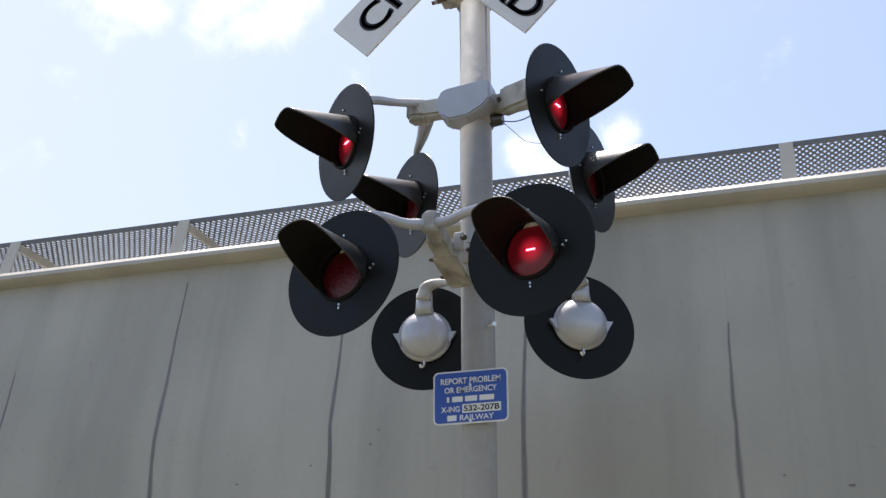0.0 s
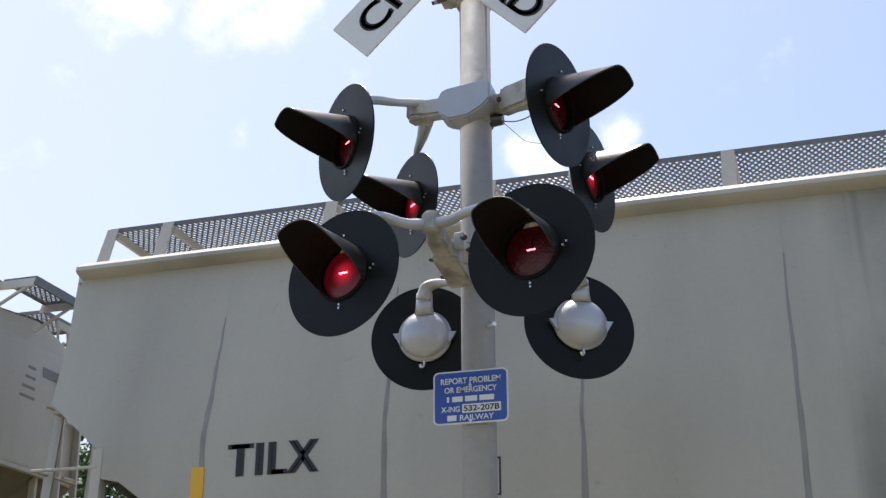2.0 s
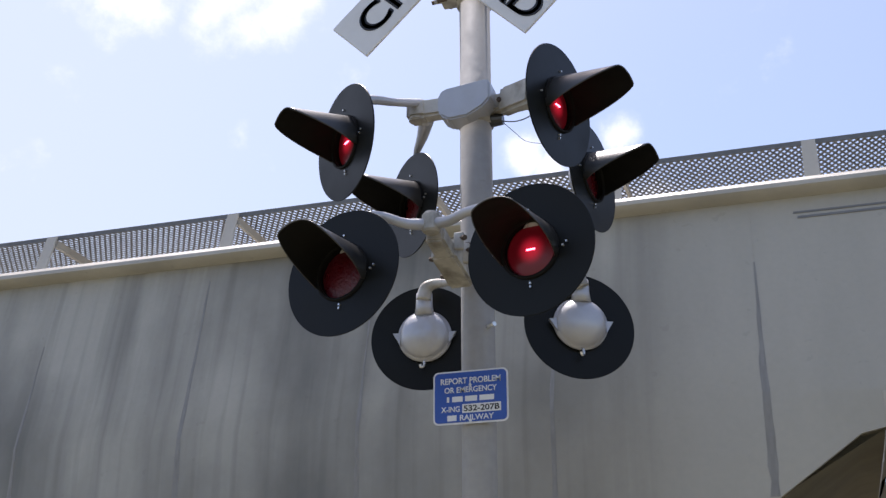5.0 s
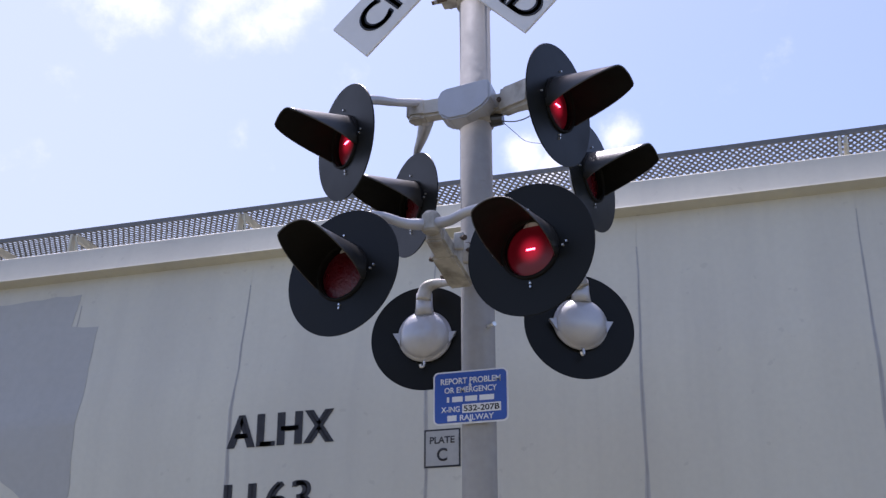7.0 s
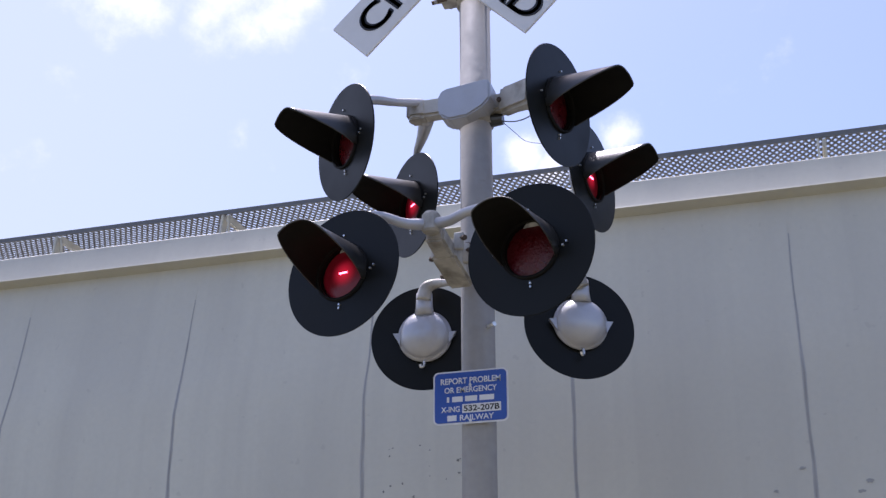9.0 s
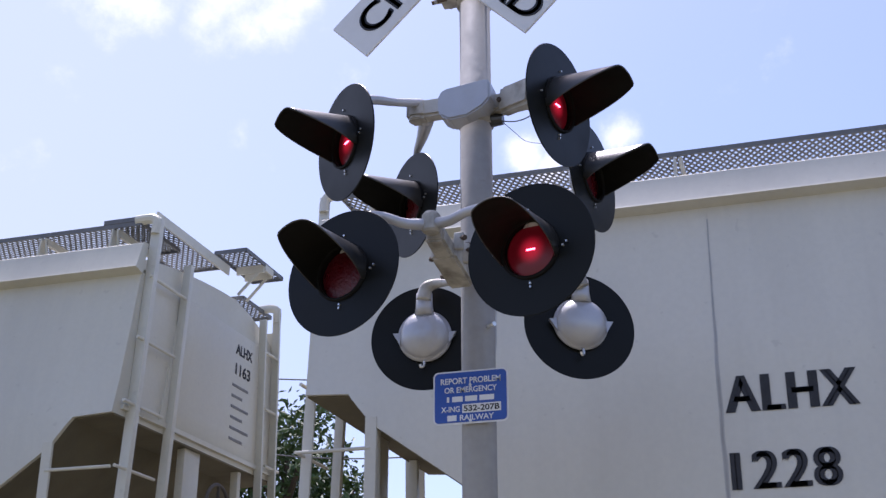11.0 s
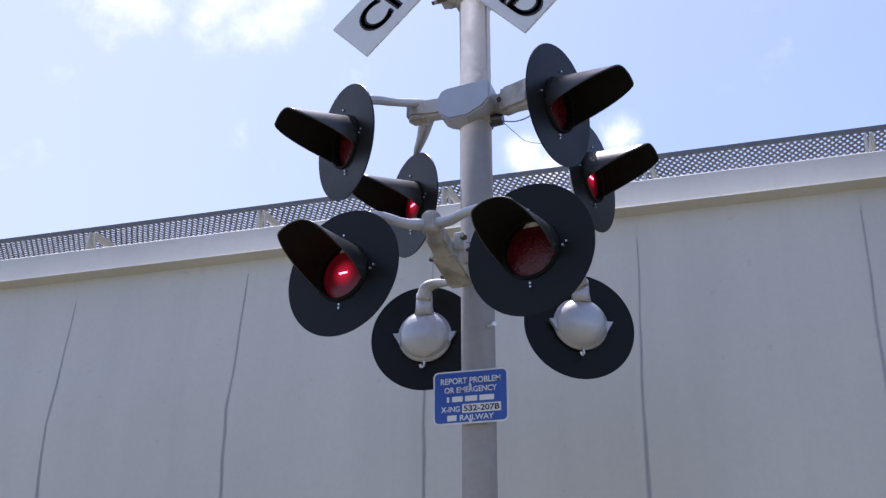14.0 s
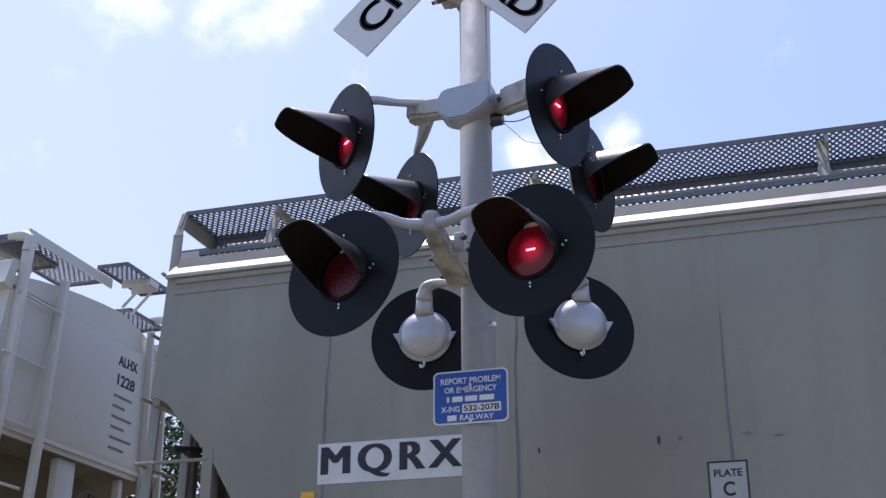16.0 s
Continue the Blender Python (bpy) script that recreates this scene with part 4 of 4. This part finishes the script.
        part("brake_stand", bm, M_STEEL, t, "dark brake stand post")
        for a, b in (((xb, -1.35, 3.19), (xb, -0.36, 3.40)), ((xb, -0.72, 3.10), (xb, 0.12, 3.29)), ((xb + 0.02, -1.20, 3.20), (xb + 0.02, -0.23, 3.24))):
            part("brake_rod", tube(bmesh.new(), [a, b], 0.022, 8), M_STEEL, t)
    bm = bmesh.new()
    box(bm, -half, half, -0.3, 0.3, 1.06, 1.3)
    for s in (-1, 1):
        box(bm, -half, half, s * 1.5 - 0.06, s * 1.5 + 0.06, 1.15, 1.32)
    for e in (-1, 1):
        box(bm, e * (half - 0.1) - 0.1, e * (half - 0.1) + 0.1, -1.55, 1.55, 1.1, 1.3)
    part("underframe", bm, M_STEEL, t)
    for x in (-4.2, -1.4, 1.4, 4.2):
        bm = bmesh.new()
        prism(bm, [(-1.3, 1.6), (1.3, 1.6), (0.4, 0.75), (-0.4, 0.75)], -1.2, 1.2)
        o = part("hopper_outlet", bm, mat, t)
        o.location = (x, 0, 0)
    # the far half of the body is narrower than the near half
    done = set()
    for o in t.children:
        if o.name.startswith("truck"):
            o.location.y = -0.39
        elif o.data.name.startswith("grating"):
            if o.location.y > 0:
                o.location.y *= FAR
        elif o.data.name not in done:
            done.add(o.data.name)
            for v in o.data.vertices:
                if v.co.y > 0:
                    v.co.y *= FAR
    return t


FRONT = SIDE - 0.002


def decal(parent, text, x0, x1, z0, z1, mat=None):
    o = letters("reporting_mark", text, x0 + 0.009, x1 - 0.009, z0, z1, mat or M_INK, parent, 0.0015, 0.006, "", 0.012, 1.15)
    o.matrix_basis = pose(0, FRONT, 0)
    spell(o)


def plate_mark(parent, x0, x1, z0, z1):
    bm = bmesh.new()
    box(bm, x0, x1, FRONT - 0.0012, FRONT, z0, z1)
    b = part("plate_mark", bm, M_INK, parent, "black-framed clearance plate marking")
    bm = bmesh.new()
    w = 0.010
    box(bm, x0 + w, x1 - w, FRONT - 0.0030, FRONT - 0.0013, z0 + w, z1 - w)
    part("mark_field", bm, M_FIELD, b)
    cx = (x0 + x1) / 2
    for s, a, c, d in (("PLATE", 0.072, 0.62, 0.80), ("C", 0.030, 0.16, 0.50)):
        letters("lettering", s, cx - a, cx + a, z0 + (z1 - z0) * c, z0 + (z1 - z0) * d, M_INK, b, 0.001, 0.02).location = (0, FRONT - 0.0031, 0)


def reflector(parent, x, top):
    bm = bmesh.new()
    box(bm, x - 0.042, x + 0.042, FRONT - 0.003, FRONT, top - 0.46, top)
    part("reflector", bm, M_AMBER, parent, "amber reflective strip")


def end_writing(parent, e, half, rows, mark=None):
    """Writing on an end sheet: bars for small lines, letters for the mark. y is across the car."""
    for y0, y1, z0, z1 in rows:
        bm = box(bmesh.new(), min(e * (half + 0.013), e * (half + 0.016)), max(e * (half + 0.013), e * (half + 0.016)), y0, y1, z0, z1)
        part("data_line", bm, M_FAINT, parent)
    for text, y0, y1, z0, z1 in mark or ():
        o = letters("reporting_mark", text, y0, y1, z0, z1, M_INK, parent, 0.002, 0.02)
        o.matrix_basis = pose(e * (half + 0.0135), 0, 0, 0, 0, 90 * e)


def ragged(pl, seed, rough=0.022, step=0.09):
    """The outline with its long edges broken up, as brushed or sprayed paint leaves them."""
    rnd = random.Random(seed)
    out = []
    for (xa, za), (xb, zb) in zip(pl, pl[1:] + pl[:1]):
        n = max(int(math.hypot(xb - xa, zb - za) / step), 1)
        for k in range(n):
            j = rough if k else rough * 0.3
            out.append((xa + (xb - xa) * k / n + rnd.uniform(-j, j), za + (zb - za) * k / n + rnd.uniform(-j, j)))
    return out


def scuff(parent, x, z, w, h, seed, mat):
    """A small chipped or smeared spot with a ragged outline."""
    rnd = random.Random(seed)
    n = 11
    pl = [(x + w * math.cos(2 * math.pi * k / n) * rnd.uniform(0.45, 1.1), z + h * math.sin(2 * math.pi * k / n) * rnd.uniform(0.45, 1.1)) for k in range(n)]
    bm = prism(bmesh.new(), pl, FRONT - 0.0012, FRONT + 0.001)
    part("scuff", bm, mat, parent)


CARS = []
# how far the sides lean back above the waist: height, and scale about the height of the eye
LEAN = {"grey": ((3.20, 1.0), (3.50, 1.012), (4.00, 1.030), (4.34, 1.044), (4.64, 1.063)),
        "white": ((3.35, 1.0), (3.60, 1.010), (4.00, 1.022), (4.31, 1.031), (4.66, 1.041)),
        "flat": ((3.45, 1.0), (3.80, 1.007), (4.24, 1.015), (4.44, 1.030), (4.67, 1.054))}


def lean(car, style):
    """Bows the upper half of a car inwards, as its rounded sides do; the walkways follow."""
    knots = LEAN[style]

    def moved(y, z):
        k = float(np.interp(z, [q for q, _ in knots], [q for _, q in knots])) - 1
        d = (TRACK_Y - abs(y)) * k * (FAR if y > 0 else 1)
        return y + d * max(-1.0, min(1.0, -y / 0.2)), z + (z - 1.5) * k

    done = set()
    for o in car.children:
        if o.name.startswith(("reporting_mark", "letter", "truck")):
            continue
        if o.data.name.startswith("grating"):
            o.location.y, o.location.z = moved(o.location.y, o.location.z)
            o.location.z += 0.012
            continue
        if o.data.name in done:
            continue
        done.add(o.data.name)
        heights = [v.co.z for v in o.data.vertices]
        if max(heights) <= knots[0][0]:
            continue
        bm = bmesh.new()
        bm.from_mesh(o.data)
        for q, _ in knots[:-1]:
            if not o.name.startswith(("corner_post", "ladder_stile", "end_post")) and min(heights) < q - 0.02 and max(heights) > q + 0.02:
                bmesh.ops.bisect_plane(bm, geom=bm.verts[:] + bm.edges[:] + bm.faces[:], plane_co=(0, 0, q), plane_no=(0, 0, 1))
        for v in bm.verts:
            v.co.y, v.co.z = moved(v.co.y, v.co.z)
        for f in bm.faces:
            f.smooth = True
        for e in bm.edges:
            e.smooth = len(e.link_faces) == 2 and e.calc_face_angle() < 0.5
        bm.to_mesh(o.data)
        bm.free()




def train():
    grey_seams = [(k + 0.5) * 1.14 for k in range(-7, 7)]
    posts_a = [-8.38, -7.83, -6.68, -5.48, -4.10, -2.75, -1.35, 0.0, 1.38, 2.71, 4.10, 5.48, 6.68, 7.83, 8.38]
    posts_b = [-8.38, -7.95, -6.75, -5.68, -4.20, -2.77, -1.39, 0.0, 1.32, 2.70, 4.10, 5.48, 6.68, 7.83, 8.38]
    white_posts = [k * 1.265 + 0.05 for k in range(-6, 7)] + [-8.2, 8.2]
    # grey hopper
    a = hopper_car("grey", M_GREY, M_OLD, 8.48, grey_seams, posts_a, "weathered grey covered hopper car with roof walkways")
    reflector(a, 7.44, 3.00)
    end_writing(a, 1, 8.48, [(-0.35, 0.15, 3.95 + 0.07 * k, 3.968 + 0.07 * k) for k in range(4)] + [(0.28, 0.70, 4.14, 4.21)], [])
    for i, (x, z, w, h) in enumerate(((-3.25, 2.90, 0.012, 0.006), (-2.79, 2.98, 0.010, 0.006), (-2.43, 3.08, 0.008, 0.008), (-2.38, 3.16, 0.006, 0.008), (-0.18, 2.77, 0.012, 0.006), (0.14, 2.70, 0.02, 0.008))):
        scuff(a, x + 6.67, z, w, h, i, M_SEAM)
    CARS.append((a, -6.67))
    # sooty grey hopper
    b = hopper_car("grey", M_GREY, M_SOOT, 8.49, [q + 0.05 for q in grey_seams], posts_b, "soot-stained grey covered hopper car with black marks")
    c = 11.58
    decal(b, "TILX", 4.39 - c, 4.965 - c, 2.945, 3.135)
    decal(b, "640708", 4.40 - c, 5.24 - c, 2.575, 2.770)
    plate_mark(b, 5.84 - c, 6.04 - c, 2.752, 2.962)
    reflector(b, 4.20 - c, 3.015)
    bars("data_line", [(19.30 - c, 19.95 - c, 4.165, 4.178), (19.28 - c, 19.95 - c, 4.195, 4.206)], M_FAINT, b, FRONT)
    end_writing(b, 1, 8.49, [(-0.35, 0.15, 3.95 + 0.07 * k, 3.968 + 0.07 * k) for k in range(4)], [("TILX", 0.30, 0.56, 4.26, 4.34), ("640708", 0.28, 0.70, 4.13, 4.22)])
    for k in range(2):
        part("data_line", box(bmesh.new(), 8.45, 8.506, -1.42, -1.16, 4.05 + 0.07 * k, 4.085 + 0.07 * k), M_REDINK, b)
    CARS.append((b, c))
    # white hoppers
    for c, num, shade in ((29.77, "1163", "left"), (48.04, "1228", "right")):
        wm = M_WHITE if num == "1163" else M_CHALK
        white_seams = [k * 1.222 for k in range(-6, 7)] if num == "1163" else [k * 1.24 + 0.09 for k in range(-6, 7)]
        w = hopper_car("white", wm, wm, 8.49, white_seams, white_posts, "chalky white covered hopper car with black marks")
        d = (23.653 if num == "1163" else 41.957) - c
        decal(w, "ALHX", d, d + 0.672, 3.112, 3.308)
        decal(w, num, d, d + 0.545, 2.705, 2.902)
        p = (24.873 if num == "1163" else 43.170) - c
        plate_mark(w, p, p + 0.212, 2.922, 3.138)
        if shade == "left":
            bm = bmesh.new()
            prism(bm, ragged([(21.36 - c, 4.17), (22.42 - c, 4.195), (22.40 - c, 3.98), (22.60 - c, 3.96), (22.61 - c, 2.69), (22.45 - c, 2.79), (21.44 - c, 3.44), (21.36 - c, 3.44)], 5, 0.008), FRONT - 0.0008, FRONT + 0.002)
            part("repaint_patch", bm, M_PATCH, w, "darker grey repainted patch")
        else:
            bm = bmesh.new()
            prism(bm, ragged([(56.58 - c, 3.76), (56.30 - c, 3.66), (55.98 - c, 3.42), (55.68 - c, 3.20), (55.26 - c, 2.92), (55.38 - c, 2.66), (55.9 - c, 3.00), (56.17 - c, 3.22), (56.31 - c, 3.385), (56.58 - c, 3.41)], 9, 0.013), FRONT - 0.0008, FRONT + 0.002)
            part("repaint_patch", bm, M_PATCH_DARK, w, "darker grey repainted patch")
            bars("data_line", [(55.75 - c, 56.2 - c, 4.43, 4.442), (55.72 - c, 56.25 - c, 4.405, 4.416)], M_FAINT, w, -1.652, 0.012)
        end_writing(w, 1, 8.49, [(-0.02, 0.24 + 0.1 * (k % 2), 3.56 + 0.075 * k, 3.578 + 0.075 * k) for k in range(6)],
                    [("ALHX", 0.02, 0.30, 4.24, 4.32), (num, 0.03, 0.28, 4.08, 4.17)])
        spots = ((34.60, 2.80, 0.02, 0.010), (34.46, 2.69, 0.016, 0.010), (34.92, 2.72, 0.02, 0.016), (34.87, 2.67, 0.025, 0.012)) if num == "1163" else (
            (55.99, 3.385, 0.035, 0.010), (56.05, 3.405, 0.022, 0.014), (46.70, 2.89, 0.010, 0.012), (46.65, 2.78, 0.016, 0.008), (44.73, 2.90, 0.008, 0.008), (47.58, 2.78, 0.016, 0.012), (50.02, 2.74, 0.02, 0.01), (50.10, 2.75, 0.012, 0.02), (49.95, 2.70, 0.016, 0.012))
        for i, (x, z, wd, h) in enumerate(spots):
            scuff(w, x - c, z, wd, h, i + 20, M_SEAM_WARM if num == "1163" else M_SEAM if i > 1 else M_INK)
        if num == "1163":
            # a spray of small rust specks low on the side
            rnd = random.Random(77)
            for i in range(26):
                r = rnd.uniform(0.003, 0.008)
                scuff(w, rnd.uniform(32.32, 32.94) - c, 2.72 + 0.36 * rnd.random() ** 1.4, r, r * rnd.uniform(0.8, 1.6), 100 + i, M_SEAM)
        CARS.append((w, c))
    # flat grey hopper
    g = hopper_car("flat", M_DARK, M_DARK, 8.57, grey_seams, [k * 1.75 - 4.49 + 0.0 for k in range(-2, 8)], "flat grey covered hopper car with white mark labels")
    c = 66.37
    bm = bmesh.new()
    box(bm, 58.925 - c, 59.80 - c, FRONT - 0.001, FRONT, 2.868, 3.100)
    lb = part("mark_label", bm, M_LABEL, g, "white label with black letters")
    o = letters("reporting_mark", "MQRX", 58.955 - c, 59.775 - c, 2.890, 3.082, M_INK, lb, 0.001, 0.0, "", 0.012, 1.3)
    o.matrix_basis = pose(0, FRONT - 0.0011, 0)
    spell(o)
    bm = bmesh.new()
    box(bm, 58.95 - c, 59.75 - c, FRONT - 0.001, FRONT, 2.47, 2.70)
    lb = part("number_label", bm, M_LABEL, g, "white label with black bars")
    for k in range(4):
        bars("number_bar", [(59.0 - c + 0.18 * k, 59.13 - c + 0.18 * k, 2.493, 2.680)], M_INK, lb, FRONT - 0.0011)
    plate_mark(g, 61.11 - c, 61.315 - c, 2.645, 2.862)
    reflector(g, 58.87 - c, 2.83)
    for i, (x, z, wd, h) in enumerate(((60.22, 2.98, 0.008, 0.026), (60.87, 2.99, 0.010, 0.036), (60.98, 3.00, 0.014, 0.020), (61.33, 3.00, 0.040, 0.010), (61.49, 2.98, 0.035, 0.008))):
        scuff(g, x - c, z, wd, h, i + 40, M_INK if i < 2 else M_SEAM)
    CARS.append((g, c))
    for (ob, c), style in zip(CARS, ("grey", "grey", "white", "white", "flat")):
        lean(ob, style)
        ob.location = (c, TRACK_Y, 0)


train()


# ---- behind the track ----
def utility_pole():
    t = tagged(new("utility_pole"), "tall weathered wooden utility pole with guy wires", "utility pole")
    t.location = (-3.14, 19, 0)
    bm = tube(bmesh.new(), [(0, 0, 0), (0, 0, 4), (0.01, 0, 10.1)], [0.175, 0.155, 0.12], 18)
    part("trunk", bm, M_WOOD, t, smooth=True)
    bm = tube(bmesh.new(), [(0.1, 0, 9.95), (0.62, 0.0, 9.13), (0.78, 0, 8.2), (1.80, 0.0, 4.9), (3.3, 0, 0)], 0.007, 6)
    part("guy_wire", bm, M_WIRE, t)
    bm = tube(bmesh.new(), [(0.78, 0, 8.26), (0.80, 0, 8.12)], 0.035, 8)
    part("insulator", bm, M_INNER, t)
    for q, z1 in ((0.55, 4.4), (0.85, 4.3), (1.05, 4.2)):
        bm = tube(bmesh.new(), [(0.1, 0, 7.4 + q * 0.4), (q + 0.05, -0.6, 5.3), (q + 0.7, -1.0, 2.6)], 0.008, 6)
        part("service_wire", bm, M_WIRE, t)
    bm = tube(bmesh.new(), bend([(-6.5, 0.5, 7.6), (-2.2, 0.2, 7.05), (-1.15, 0.1, 6.97), (-0.12, 0, 6.82)]), 0.013, 6)
    part("cable", bm, M_WIRE, t)
    bm = tube(bmesh.new(), bend([(-9.5, 1.5, 7.0), (-5.0, 1.0, 6.15), (-0.12, 0, 5.9)]), 0.013, 6)
    part("cable", bm, M_WIRE, t)


utility_pole()


def far_pole():
    """A slim dark pole with a small cap, far behind the track."""
    t = tagged(new("far_pole"), "slim dark metal pole far behind the railway", "pole")
    t.location = (-3.45, 30.0, 0)
    part("shaft", tube(bmesh.new(), [(0, 0, 0), (0, 0, 7.82)], [0.09, 0.065], 12), M_STEEL, t, smooth=True)
    part("cap", tube(bmesh.new(), [(0, 0, 7.82), (0, 0, 7.99), (0, 0, 8.04)], [0.03, 0.035, 0.01], 10), M_STEEL, t)


far_pole()


def tree(x, y, height, spread, seed):
    rnd = random.Random(seed)
    t = tagged(new("tree"), "leafy green broadleaf tree behind the railway", "tree", "trees behind the track")
    t.location = (x, y, 0)
    bm = bmesh.new()
    tube(bm, bend([(0, 0, 0), (0.1, 0.05, height * 0.3), (-0.05, 0, height * 0.6), (0.05, 0, height * 0.85)], 3), [0.26 - 0.022 * k for k in range(10)], 10)
    tips = []
    for k in range(15):
        a, z = rnd.uniform(0, 6.28), height * rnd.uniform(0.28, 0.72)
        r = spread * rnd.uniform(0.45, 0.95)
        tip = Vector((r * math.cos(a), r * math.sin(a), min(z + rnd.uniform(0.6, 2.2), height * 0.97)))
        tube(bm, bend([(0, 0, z), tip * 0.5 + Vector((0, 0, z * 0.5)), tip], 3), [0.10 - 0.013 * j for j in range(7)], 6)
        tips.append(tip)
    part("trunk", bm, M_BARK, t)
    tips += [Vector((rnd.gauss(0, spread * 0.4), rnd.gauss(0, spread * 0.4), height * rnd.uniform(0.45, 0.97))) for _ in range(45)]
    vs, fs = [], []
    for tip in tips:
        cr = rnd.uniform(0.4, 0.85)
        for _ in range(85):
            p = tip + Vector((rnd.gauss(0, cr * 0.5), rnd.gauss(0, cr * 0.5), rnd.gauss(0, cr * 0.42)))
            m = Euler((rnd.uniform(0, 6.28), rnd.uniform(-0.9, 0.9), rnd.uniform(0, 6.28))).to_matrix()
            s = rnd.uniform(0.07, 0.15)
            n = len(vs)
            for u, v, w in ((-1, 0, 0), (0, -0.45, 0.12), (1, 0, -0.1), (0, 0.45, 0.12)):
                vs.append(p + m @ Vector((u * s, v * s, w * s)))
            fs.extend([(n, n + 1, n + 2), (n, n + 2, n + 3)])
    me = bpy.data.meshes.new("crown")
    me.from_pydata(vs, [], fs)
    me.materials.append(M_LEAF)
    new("crown", me).parent = t


for x, y, h, s, k in ((-11.8, 26, 8.9, 1.9, 3), (-14.6, 25, 8.9, 2.3, 5), (-17.6, 27, 9.4, 2.6, 8), (-12.2, 29, 8.1, 1.2, 11), (-6.5, 31, 7.1, 0.9, 14), (-21.5, 26, 9.0, 2.6, 17), (-7.0, 34, 8.0, 1.0, 21)):
    tree(x, y, h, s, k)

# ---- what moves ----
def motions():
    for ob, c in CARS:
        walk(ob, [(t, pose(c - SPEED * t, TRACK_Y, 0)) for t in range(17)])
    # the two groups of lights flash in turn: a lit lamp stands out of its socket, a dark one sits back
    first = {"FR", "TL", "TR", "BL"}
    period, start, lit, dark = 1.235, 1.08, -0.002, -0.024
    for n, ob in LAMPS.items():
        rows = []
        for k in range(-2, 15):
            c = start + k * period + (0 if n in first else period / 2)
            rows += [(c - 0.37, dark), (c - 0.29, lit), (c + 0.29, lit), (c + 0.37, dark)]
        inside = [(t, x) for t, x in rows if 0.02 < t < 15.98]
        at = lambda q: next(xa + (xb - xa) * (q - ta) / (tb - ta) for (ta, xa), (tb, xb) in zip(rows, rows[1:]) if ta <= q <= tb)
        walk(ob, [(t, pose(x, 0, 0)) for t, x in [(0.0, at(0.0))] + inside + [(16.0, at(16.0))]])


motions()
